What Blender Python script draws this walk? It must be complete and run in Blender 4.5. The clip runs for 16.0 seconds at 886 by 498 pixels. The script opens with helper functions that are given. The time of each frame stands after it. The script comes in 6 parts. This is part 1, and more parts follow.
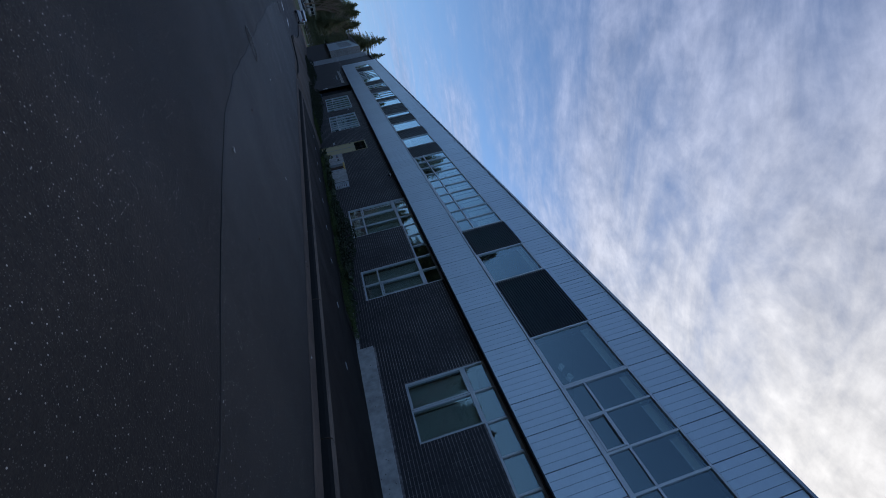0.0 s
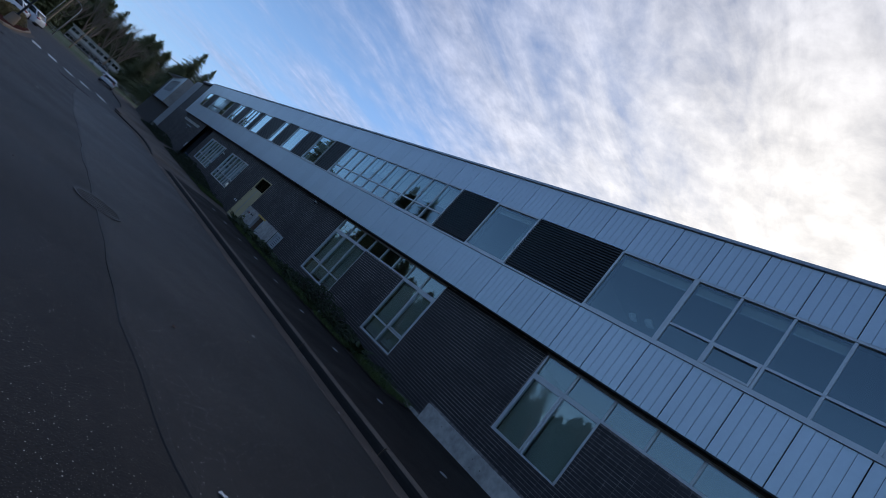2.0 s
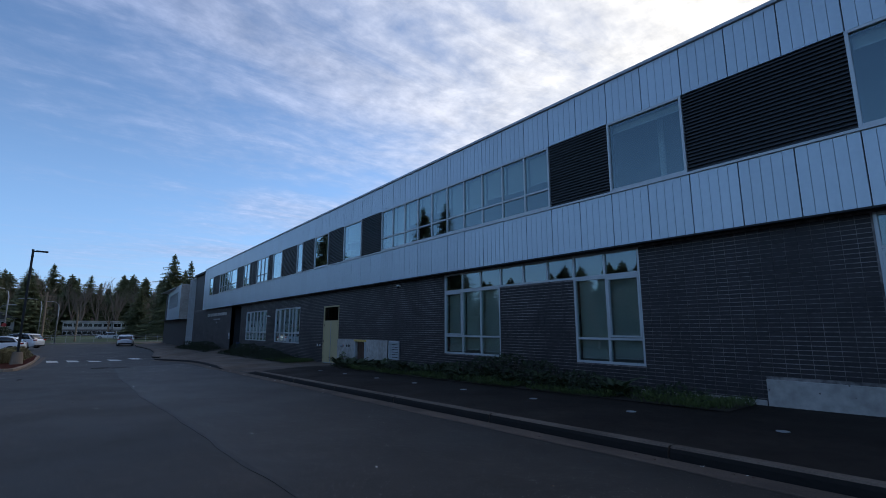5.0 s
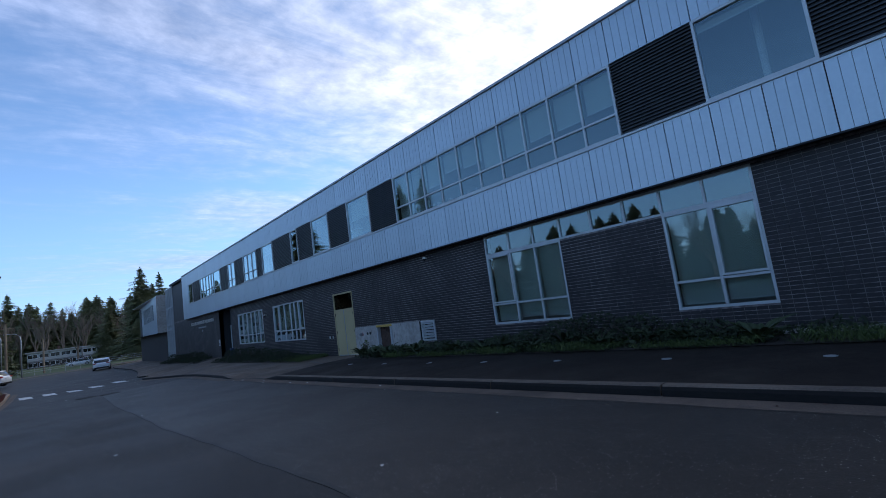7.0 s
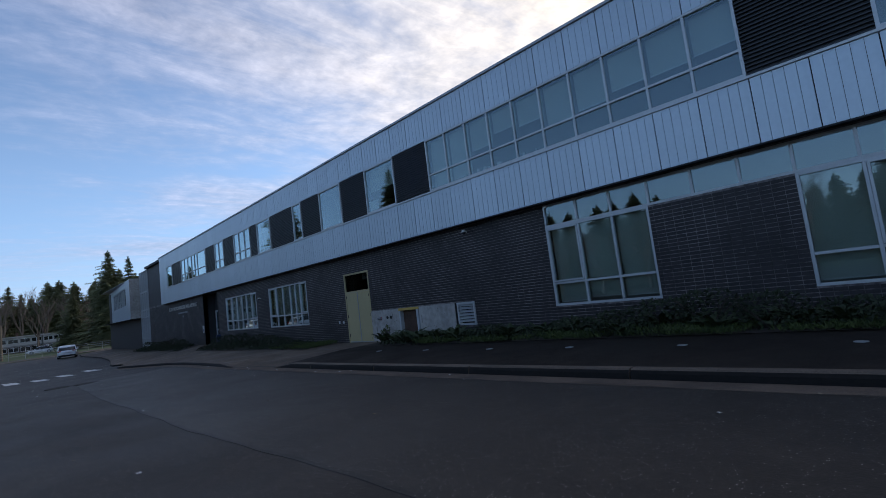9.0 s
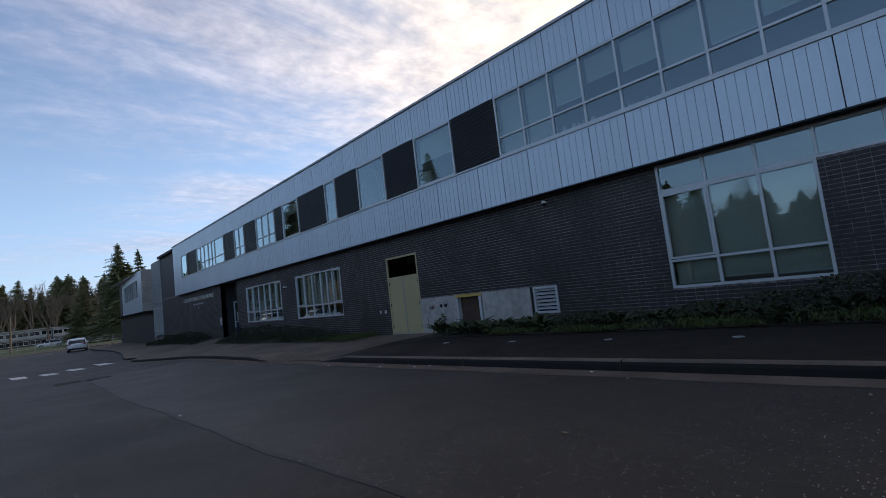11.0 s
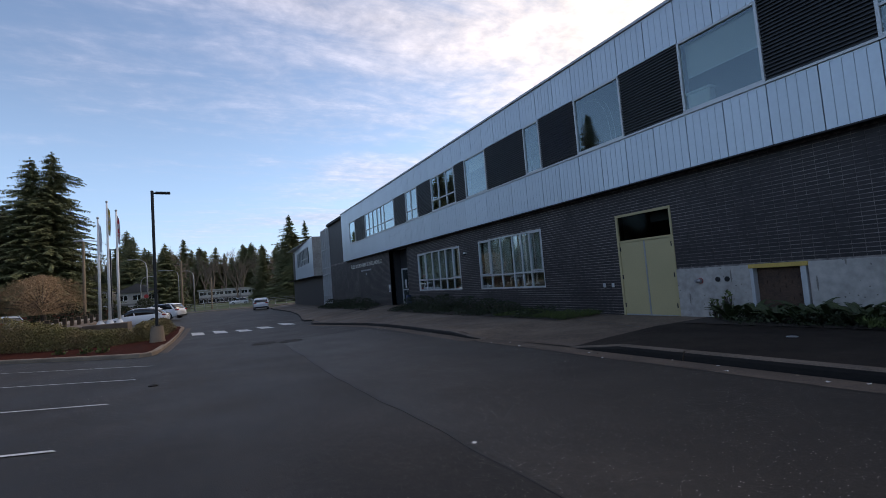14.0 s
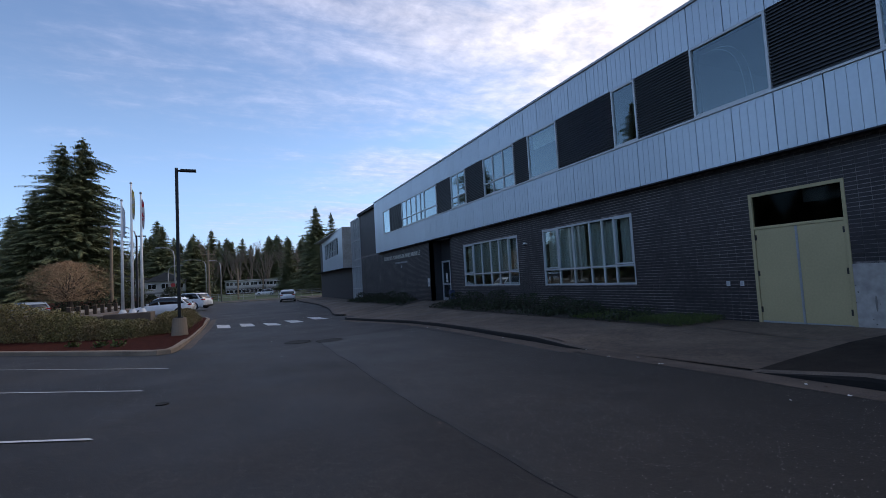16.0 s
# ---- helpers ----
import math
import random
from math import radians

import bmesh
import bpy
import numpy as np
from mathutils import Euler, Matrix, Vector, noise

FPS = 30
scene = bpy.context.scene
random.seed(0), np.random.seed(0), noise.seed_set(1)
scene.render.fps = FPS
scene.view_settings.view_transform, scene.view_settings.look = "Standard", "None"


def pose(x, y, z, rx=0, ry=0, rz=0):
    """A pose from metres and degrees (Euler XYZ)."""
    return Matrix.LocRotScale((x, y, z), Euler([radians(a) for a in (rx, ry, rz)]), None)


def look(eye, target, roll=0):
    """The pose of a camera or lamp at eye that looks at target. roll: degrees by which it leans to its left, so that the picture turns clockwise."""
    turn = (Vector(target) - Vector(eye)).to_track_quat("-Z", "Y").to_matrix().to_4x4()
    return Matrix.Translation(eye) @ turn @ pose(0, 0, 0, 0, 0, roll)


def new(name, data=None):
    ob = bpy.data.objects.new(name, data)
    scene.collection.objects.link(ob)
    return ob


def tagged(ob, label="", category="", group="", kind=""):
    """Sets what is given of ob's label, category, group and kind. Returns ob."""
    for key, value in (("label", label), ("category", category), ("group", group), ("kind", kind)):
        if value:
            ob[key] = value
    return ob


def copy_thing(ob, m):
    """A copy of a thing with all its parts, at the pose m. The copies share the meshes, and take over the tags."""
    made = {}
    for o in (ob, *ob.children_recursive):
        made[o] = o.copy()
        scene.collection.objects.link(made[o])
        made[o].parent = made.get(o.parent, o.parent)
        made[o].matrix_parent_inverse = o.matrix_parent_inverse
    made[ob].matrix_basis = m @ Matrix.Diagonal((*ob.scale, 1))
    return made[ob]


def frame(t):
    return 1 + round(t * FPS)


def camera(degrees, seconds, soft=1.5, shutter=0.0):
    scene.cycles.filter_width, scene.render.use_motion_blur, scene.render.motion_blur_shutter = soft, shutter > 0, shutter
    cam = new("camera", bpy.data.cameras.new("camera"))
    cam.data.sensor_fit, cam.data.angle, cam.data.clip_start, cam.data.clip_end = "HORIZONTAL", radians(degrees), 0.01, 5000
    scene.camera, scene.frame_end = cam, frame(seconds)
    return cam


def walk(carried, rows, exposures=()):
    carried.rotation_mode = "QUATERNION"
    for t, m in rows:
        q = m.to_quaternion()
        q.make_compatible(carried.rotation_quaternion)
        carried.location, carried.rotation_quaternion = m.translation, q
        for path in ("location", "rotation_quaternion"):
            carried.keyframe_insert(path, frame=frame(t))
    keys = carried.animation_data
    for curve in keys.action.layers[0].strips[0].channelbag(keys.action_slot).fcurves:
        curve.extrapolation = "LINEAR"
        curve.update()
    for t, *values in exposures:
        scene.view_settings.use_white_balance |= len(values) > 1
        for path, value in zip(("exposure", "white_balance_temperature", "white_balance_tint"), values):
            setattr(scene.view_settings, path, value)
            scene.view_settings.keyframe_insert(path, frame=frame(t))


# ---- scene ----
cam = camera(87.6, 16.0, 0.4)
PATH = [
    (0, (-9.214, -30.501, 1.712), (-8.165, -28.823, 2.001), 74.8),
    (0.5, (-9.319, -29.783, 1.728), (-8.186, -28.157, 2.001), 68.4),
    (1, (-9.44, -29.08, 1.804), (-8.249, -27.488, 2.025), 60.8),
    (1.5, (-9.562, -28.385, 1.829), (-8.326, -26.84, 2.124), 53.2),
    (2, (-9.713, -27.653, 1.912), (-8.433, -26.162, 2.279), 41.8),
    (2.5, (-9.681, -26.901, 1.949), (-8.398, -25.418, 2.34), 31.3),
    (3, (-9.733, -26.164, 1.963), (-8.482, -24.661, 2.384), 21.7),
    (3.5, (-9.824, -25.454, 1.975), (-8.61, -23.917, 2.38), 13.5),
    (4, (-9.91, -24.723, 1.974), (-8.724, -23.158, 2.355), 7.5),
    (4.5, (-9.977, -24.009, 1.907), (-8.792, -22.441, 2.276), 3.3),
    (7, (-10.394, -20.251, 1.853), (-9.085, -18.757, 2.092), -7.8),
    (7.5, (-10.427, -19.497, 1.841), (-9.082, -18.036, 2.074), -7.6),
    (8, (-10.543, -18.725, 1.8), (-9.178, -17.279, 2.017), -7.5),
    (8.5, (-10.575, -17.991, 1.754), (-9.198, -16.556, 1.964), -7.2),
    (9, (-10.625, -17.283, 1.74), (-9.241, -15.853, 1.931), -7.0),
    (11.5, (-10.449, -13.595, 1.567), (-9.097, -12.131, 1.739), -6.6),
    (12, (-10.542, -12.851, 1.577), (-9.24, -11.341, 1.733), -6.8),
    (12.5, (-10.524, -12.112, 1.581), (-9.336, -10.512, 1.751), -6.4),
    (13, (-10.58, -11.326, 1.597), (-9.546, -9.62, 1.744), -5.6),
    (13.5, (-10.607, -10.543, 1.601), (-9.671, -8.78, 1.734), -4.7),
    (14, (-10.616, -9.742, 1.595), (-9.718, -7.96, 1.727), -4.5),
    (14.5, (-10.625, -8.963, 1.579), (-9.757, -7.166, 1.705), -4.3),
    (15, (-10.689, -8.203, 1.594), (-9.835, -6.399, 1.721), -3.9),
    (15.5, (-10.685, -7.464, 1.577), (-9.851, -5.651, 1.703), -3.6),
    (16, (-10.677, -6.722, 1.573), (-9.865, -4.898, 1.694), -3.2),
]
walk(cam, [(t, look(eye, target, roll)) for t, eye, target, roll in PATH],
     exposures=[(0, 0.2, 5650, 12), (1.4, 0.28, 5700, 12), (2.1, 0.4, 5800, 12), (3.5, 0.23, 5850, 12), (5.5, 0.6, 5700, 10), (7, 0.84, 5650, 11), (8, 0.76, 5900, 12), (9, 0.62, 6300, 13), (10.5, 0.72, 6750, 14), (12.5, 0.85, 7500, 16), (14, 0.95, 7150, 16), (16, 0.87, 6400, 16)])


# gentle fall of the ground towards the far end
def road_z(x, y):
    near = (0.56 - 0.0165 * (y + 20.5)) if y < -20.5 else (-0.035 - 0.029 * y if y < 0 else -0.035 - 0.024 * y)
    kerb = walk_edge_z(y) - 0.14
    if y > 22:
        near = -0.563 + 0.004 * min(y - 22, 35)
        kerb = near
    w = min(max((-4.4 - x) / 4.1, 0.0), 1.0)
    return near * w + kerb * (1 - w)


def walk_edge_z(y):
    return 0.17 - 0.0165 * y if y < 0 else 0.17 - 0.0246 * min(y, 22) + 0.004 * max(min(y - 22, 35), 0)


def walk_z(x, y):
    wall = 0.17 - 0.0165 * y if y < 0 else 0.17 - 0.02 * max(min(y - 22, 20), 0)
    w = min(max(-x / 4.4, 0.0), 1.0)
    ramp = min(max((y + 3.85) / 1.25, 0.0), 1.0) if y < 0 else 0.0
    return wall * (1 - w) + walk_edge_z(y) * w - 0.125 * ramp * min(max((-x - 2.4) / 1.9, 0.0), 1.0)


# ---- world, sun, exposure ----
SUN_AZ, SUN_EL = radians(75), radians(31)   # clockwise from +y
world = bpy.data.worlds.new("world")
scene.world = world
world.use_nodes = True
wn, wl = world.node_tree.nodes, world.node_tree.links
wn.clear()


def wnode(kind, **sets):
    n = wn.new(kind)
    for k, v in sets.items():
        n.inputs[k].default_value = v
    return n


def wmath(op, a, b=None):
    n = wn.new("ShaderNodeMath")
    n.operation = op
    for i, v in enumerate((a, b)):
        if v is None:
            continue
        if isinstance(v, (int, float)):
            n.inputs[i].default_value = v
        else:
            wl.new(v, n.inputs[i])
    return n.outputs[0]


sky = wn.new("ShaderNodeTexSky")
sky.sky_type, sky.sun_disc = "NISHITA", False
sky.sun_elevation, sky.sun_rotation = SUN_EL, SUN_AZ
sky.air_density, sky.dust_density, sky.ozone_density = 1.0, 0.3, 2.5
coord = wn.new("ShaderNodeTexCoord")
sep = wn.new("ShaderNodeSeparateXYZ")
wl.new(coord.outputs["Generated"], sep.inputs[0])
up = wmath("MAXIMUM", wmath("ADD", sep.outputs[2], 0.07), 0.03)
comb = wn.new("ShaderNodeCombineXYZ")
wl.new(wmath("DIVIDE", sep.outputs[0], up), comb.inputs[0])
wl.new(wmath("DIVIDE", sep.outputs[1], up), comb.inputs[1])
# long soft bands, and small broken flakes
band = wnode("ShaderNodeTexNoise", Scale=0.5, Detail=6.0, Roughness=0.5, Distortion=0.5)
stretch = wn.new("ShaderNodeMapping")
stretch.inputs["Rotation"].default_value = (0, 0, radians(28))
stretch.inputs["Scale"].default_value = (0.55, 1.25, 1.0)
stretch.inputs["Location"].default_value = (3.1, 0.4, 0.0)
wl.new(comb.outputs[0], stretch.inputs[0])
wl.new(stretch.outputs[0], band.inputs["Vector"])
flake = wnode("ShaderNodeTexNoise", Scale=3.4, Detail=9.0, Roughness=0.64, Distortion=0.4)
wl.new(stretch.outputs[0], flake.inputs["Vector"])
ripple = wnode("ShaderNodeTexNoise", Scale=11.0, Detail=6.0, Roughness=0.6, Distortion=0.2)
wl.new(comb.outputs[0], ripple.inputs["Vector"])
toward = wn.new("ShaderNodeVectorMath")
toward.operation = "DOT_PRODUCT"
toward.inputs[1].default_value = (math.sin(SUN_AZ) * math.cos(SUN_EL), math.cos(SUN_AZ) * math.cos(SUN_EL), math.sin(SUN_EL))
wl.new(coord.outputs["Generated"], toward.inputs[0])
near_sun = wmath("MAXIMUM", toward.outputs["Value"], 0.0)
amount = wmath("ADD", wmath("MULTIPLY", band.outputs["Fac"], 1.35), wmath("MULTIPLY", flake.outputs["Fac"], 0.55))
amount = wmath("ADD", amount, wmath("MULTIPLY", ripple.outputs["Fac"], 0.16))
amount = wmath("ADD", amount, wmath("MULTIPLY", wmath("MINIMUM", sep.outputs[2], 0.42), 0.55))
amount = wmath("SUBTRACT", amount, wmath("MULTIPLY", wmath("MAXIMUM", wmath("SUBTRACT", sep.outputs[2], 0.5), 0.0), 0.5))
amount = wmath("ADD", amount, wmath("MULTIPLY", toward.outputs["Value"], 0.5))
cover = wn.new("ShaderNodeMapRange")
cover.interpolation_type = "SMOOTHSTEP"
wl.new(amount, cover.inputs[0])
for i, v in ((1, 1.17), (2, 1.74), (3, 0.0), (4, 0.93)):
    cover.inputs[i].default_value = v
glow = wmath("POWER", near_sun, 4.0)
shade = wmath("ADD", wmath("MULTIPLY", flake.outputs["Fac"], 1.0), wmath("MULTIPLY", ripple.outputs["Fac"], 0.8))
tone = wn.new("ShaderNodeMix")
tone.data_type = "RGBA"
tone.inputs[6].default_value = (3.6, 3.95, 5.2, 1)
tone.inputs[7].default_value = (9.0, 8.1, 6.7, 1)
wl.new(wmath("MINIMUM", glow, 1.0), tone.inputs[0])
lit = wn.new("ShaderNodeVectorMath")
lit.operation = "SCALE"
wl.new(tone.outputs[2], lit.inputs[0])
wl.new(shade, lit.inputs["Scale"])
low = wn.new("ShaderNodeMapRange")
low.interpolation_type = "SMOOTHSTEP"
wl.new(sep.outputs[2], low.inputs[0])
for i, v in ((1, -0.02), (2, 0.42), (3, 0.6), (4, 0.0)):
    low.inputs[i].default_value = v
haze = wn.new("ShaderNodeMix")
haze.data_type = "RGBA"
wl.new(low.outputs[0], haze.inputs[0])
wl.new(sky.outputs[0], haze.inputs[6])
haze.inputs[7].default_value = (2.0, 3.6, 6.5, 1)
mix = wn.new("ShaderNodeMix")
mix.data_type = "RGBA"
wl.new(cover.outputs[0], mix.inputs[0])
wl.new(haze.outputs[2], mix.inputs[6])
wl.new(lit.outputs[0], mix.inputs[7])
back = wnode("ShaderNodeBackground", Strength=0.1)
wl.new(mix.outputs[2], back.inputs["Color"])
wl.new(back.outputs[0], wn.new("ShaderNodeOutputWorld").inputs["Surface"])

sun = new("sun", bpy.data.lights.new("sun", "SUN"))
sun.data.energy, sun.data.angle, sun.data.color = 0.5, radians(25), (1.0, 0.93, 0.84)
sun.matrix_world = look((0, 0, 0), (-math.sin(SUN_AZ) * math.cos(SUN_EL), -math.cos(SUN_AZ) * math.cos(SUN_EL), -math.sin(SUN_EL)))


# ---- materials ----
def mat(name, c1, c2=None, rough=0.7, scale=4.0, fine=40.0, bump=0.0, metal=0.0, rand=0.0, island=False, spec=0.5, stretch=(1, 1, 1), spread=(0.35, 0.65)):
    """A surface of two colours mixed by noise at two sizes, with relief."""
    m = bpy.data.materials.new(name)
    m.use_nodes = True
    nt = m.node_tree
    n, l = nt.nodes, nt.links
    b = n["Principled BSDF"]
    b.inputs["Roughness"].default_value, b.inputs["Metallic"].default_value = rough, metal
    b.inputs["Specular IOR Level"].default_value = spec
    c2 = c2 or tuple(v * 0.75 for v in c1)
    tc = n.new("ShaderNodeTexCoord")
    mp = n.new("ShaderNodeMapping")
    mp.inputs["Scale"].default_value = stretch
    l.new(tc.outputs["Object"], mp.inputs[0])
    big, small = n.new("ShaderNodeTexNoise"), n.new("ShaderNodeTexNoise")
    for t, s, d in ((big, scale, 5), (small, fine, 3)):
        t.inputs["Scale"].default_value, t.inputs["Detail"].default_value = s, d
        l.new(mp.outputs[0], t.inputs["Vector"])
    add = n.new("ShaderNodeMath")
    add.operation = "MULTIPLY_ADD"
    l.new(small.outputs["Fac"], add.inputs[0])
    add.inputs[1].default_value = 0.5
    half = n.new("ShaderNodeMath")
    half.operation = "MULTIPLY"
    l.new(big.outputs["Fac"], half.inputs[0])
    half.inputs[1].default_value = 0.5
    l.new(half.outputs[0], add.inputs[2])
    fac = add.outputs[0]
    rng = n.new("ShaderNodeMapRange")
    l.new(fac, rng.inputs[0])
    rng.inputs[1].default_value, rng.inputs[2].default_value = spread
    cm = n.new("ShaderNodeMix")
    cm.data_type = "RGBA"
    cm.inputs[6].default_value, cm.inputs[7].default_value = (*c1, 1), (*c2, 1)
    l.new(rng.outputs[0], cm.inputs[0])
    col = cm.outputs[2]
    if rand:
        hs = n.new("ShaderNodeHueSaturation")
        if island:
            src = n.new("ShaderNodeNewGeometry").outputs["Random Per Island"]
        else:
            src = n.new("ShaderNodeObjectInfo").outputs["Random"]
        r2 = n.new("ShaderNodeMapRange")
        l.new(src, r2.inputs[0])
        r2.inputs[3].default_value, r2.inputs[4].default_value = 1 - rand, 1 + rand
        l.new(r2.outputs[0], hs.inputs["Value"])
        l.new(col, hs.inputs["Color"])
        col = hs.outputs[0]
    l.new(col, b.inputs["Base Color"])
    if bump:
        bp = n.new("ShaderNodeBump")
        bp.inputs["Strength"].default_value, bp.inputs["Distance"].default_value = bump, 0.01
        l.new(fac, bp.inputs["Height"])
        l.new(bp.outputs[0], b.inputs["Normal"])
    return m


def glass_mat(name, tint, ior, faces=1.0):
    m = bpy.data.materials.new(name)
    m.use_nodes = True
    n, l = m.node_tree.nodes, m.node_tree.links
    n.clear()
    fr, tr, gl, mx = (n.new("ShaderNode" + k) for k in ("Fresnel", "BsdfTransparent", "BsdfGlossy", "MixShader"))
    fr.inputs["IOR"].default_value = ior
    # double glazing: the light meets several faces
    inv, power, out = (n.new("ShaderNodeMath") for _ in range(3))
    inv.operation, power.operation, out.operation = "SUBTRACT", "POWER", "SUBTRACT"
    inv.inputs[0].default_value = out.inputs[0].default_value = 1.0
    power.inputs[1].default_value = faces
    l.new(fr.outputs[0], inv.inputs[1])
    l.new(inv.outputs[0], power.inputs[0])
    l.new(power.outputs[0], out.inputs[1])
    tr.inputs["Color"].default_value = (*tint, 1)
    gl.inputs["Roughness"].default_value = 0.0
    gl.inputs["Color"].default_value = (0.76, 0.94, 1.0, 1)
    l.new(out.outputs[0], mx.inputs[0])
    l.new(tr.outputs[0], mx.inputs[1])
    l.new(gl.outputs[0], mx.inputs[2])
    l.new(mx.outputs[0], n.new("ShaderNodeOutputMaterial").inputs[0])
    return m


M = dict(
    asphalt=mat("asphalt", (0.024, 0.0182, 0.0132), (0.0098, 0.0075, 0.0057), 0.72, 0.35, 75, 0.8, spec=0.4, spread=(0.41, 0.59)),
    patch=mat("asphalt_new", (0.0235, 0.018, 0.0135), (0.0128, 0.01, 0.0076), 0.62, 0.4, 85, 0.6, spec=0.45, spread=(0.41, 0.59)),
    path=mat("asphalt_path", (0.025, 0.019, 0.0145), (0.0155, 0.012, 0.0092), 0.9, 0.8, 150, 0.5, spec=0.2),
    pavement=mat("brushed_concrete", (0.15, 0.108, 0.074), (0.09, 0.066, 0.046), 0.9, 0.6, 60, 0.4),
    kerb=mat("kerb_concrete", (0.17, 0.13, 0.096), (0.075, 0.057, 0.042), 0.9, 1.2, 50, 0.5),
    kerb_pale=mat("pale_kerb_concrete", (0.33, 0.25, 0.175), (0.18, 0.135, 0.095), 0.9, 1.2, 50, 0.4),
    # kerb side: shade put into the colour along with grime, far darker than the top
    kerb_face=mat("grimy_shaded_kerb_face", (0.014, 0.011, 0.0088), (0.006, 0.005, 0.0042), 0.95, 2.0, 30, 0.5, stretch=(1, 0.4, 1)),
    gutter=mat("gutter_concrete", (0.14, 0.1, 0.071), (0.05, 0.036, 0.026), 0.9, 1.5, 60, 0.5),
    concrete=mat("cast_concrete", (0.52, 0.475, 0.43), (0.30, 0.27, 0.245), 0.85, 1.1, 7, 0.15),
    panel=mat("aluminium_panel", (0.56, 0.625, 0.68), (0.515, 0.575, 0.63), 0.36, 0.7, 12, 0.02, 0.35, 0.035),
    coping=mat("metal_coping", (0.42, 0.43, 0.46), None, 0.4, 2, 20, 0.0, 0.5),
    rib=mat("black_corrugated_metal", (0.034, 0.036, 0.042), (0.026, 0.027, 0.032), 0.33, 2, 30, 0.0, 0.3),
    brick=mat("dark_glazed_brick", (0.036, 0.0265, 0.028), (0.017, 0.0128, 0.0138), 0.55, 3, 60, 0.3, 0, 0.25),
    brick_far=mat("dark_brick_joined", (0.036, 0.0265, 0.028), (0.017, 0.0128, 0.0138), 0.55, 3, 60, 0.3, 0, 0.25, True),
    mortar=mat("mortar", (0.33, 0.285, 0.265), (0.075, 0.065, 0.064), 0.95, 0.9, 9, 0.2, spread=(0.38, 0.6)),
    frame=mat("anodised_frame", (0.56, 0.57, 0.58), (0.5, 0.51, 0.52), 0.4, 3, 30, 0.0, 0.3),
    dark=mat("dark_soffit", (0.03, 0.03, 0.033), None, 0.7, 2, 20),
    blind=mat("roller_blind", (0.62, 0.62, 0.57), (0.54, 0.54, 0.5), 0.9, 1.5, 80),
    inside=mat("room_paint", (0.45, 0.44, 0.41), (0.38, 0.37, 0.35), 0.9, 1, 20),
    inner_floor=mat("room_floor", (0.2, 0.18, 0.16), None, 0.7, 1, 20),
    cream=mat("cream_door_paint", (0.50, 0.405, 0.215), (0.43, 0.35, 0.185), 0.5, 1.2, 25, 0.05),
    white=mat("white_paint", (0.75, 0.75, 0.74), (0.62, 0.62, 0.6), 0.6, 3, 40, 0.05),
    line=mat("road_paint", (0.62, 0.62, 0.6), (0.2, 0.2, 0.2), 0.8, 2.5, 45, 0.2, spread=(0.5, 0.72)),
    black=mat("black_metal", (0.015, 0.015, 0.016), None, 0.5, 3, 40, 0.0, 0.3),
    steel=mat("cast_iron", (0.07, 0.065, 0.06), (0.04, 0.035, 0.03), 0.6, 6, 60, 0.3, 0.6),
    galv=mat("galvanised_steel", (0.4, 0.41, 0.42), (0.32, 0.33, 0.34), 0.5, 3, 30, 0.0, 0.6),
    soil=mat("soil", (0.05, 0.036, 0.026), (0.025, 0.018, 0.013), 0.95, 4, 50, 0.8),
    mulch=mat("red_bark_mulch", (0.075, 0.023, 0.015), (0.03, 0.011, 0.008), 0.98, 5, 60, 1.0, spec=0.03),
    lawn=mat("lawn", (0.05, 0.075, 0.02), (0.035, 0.055, 0.016), 0.95, 0.3, 30, 0.6),
    grass=mat("grass_blades", (0.085, 0.11, 0.022), (0.04, 0.06, 0.014), 0.8, 2, 20, rand=0.4, island=True),
    shrub=mat("dark_shrub_leaves", (0.034, 0.046, 0.016), (0.018, 0.024, 0.009), 0.75, 2, 20, rand=0.4, island=True),
    hedge=mat("hedge_leaves", (0.15, 0.16, 0.046), (0.2, 0.125, 0.06), 0.7, 0.5, 20, rand=0.4, island=True),
    conifer=mat("conifer_needles", (0.165, 0.175, 0.075), (0.1, 0.115, 0.052), 0.75, 0.25, 10, rand=0.35, island=True),
    brown=mat("brown_twigs", (0.5, 0.33, 0.19), (0.3, 0.2, 0.115), 0.9, 1, 20, rand=0.35, island=True),
    twig=mat("grey_brown_twigs", (0.2, 0.155, 0.115), (0.13, 0.1, 0.076), 0.95, 0.5, 10),
    crack=mat("tarred_joint", (0.0215, 0.0165, 0.0124), (0.0095, 0.0075, 0.0057), 0.68, 1.5, 60, 0.6),
    bark=mat("bark", (0.09, 0.07, 0.055), (0.05, 0.04, 0.03), 0.95, 3, 30, 0.6, stretch=(1, 1, 0.2)),
    wood=mat("weathered_wood", (0.28, 0.21, 0.14), (0.17, 0.125, 0.085), 0.9, 3, 40, 0.3, stretch=(1, 1, 0.15)),
)
M["glass"] = glass_mat("window_glass", (0.66, 0.75, 0.73), 1.52, 4.2)
M["glass_dark"] = glass_mat("tinted_window_glass", (0.16, 0.17, 0.17), 1.16, 1.0)
M["clear"] = glass_mat("clear_back", (0.97, 0.98, 0.98), 1.001)


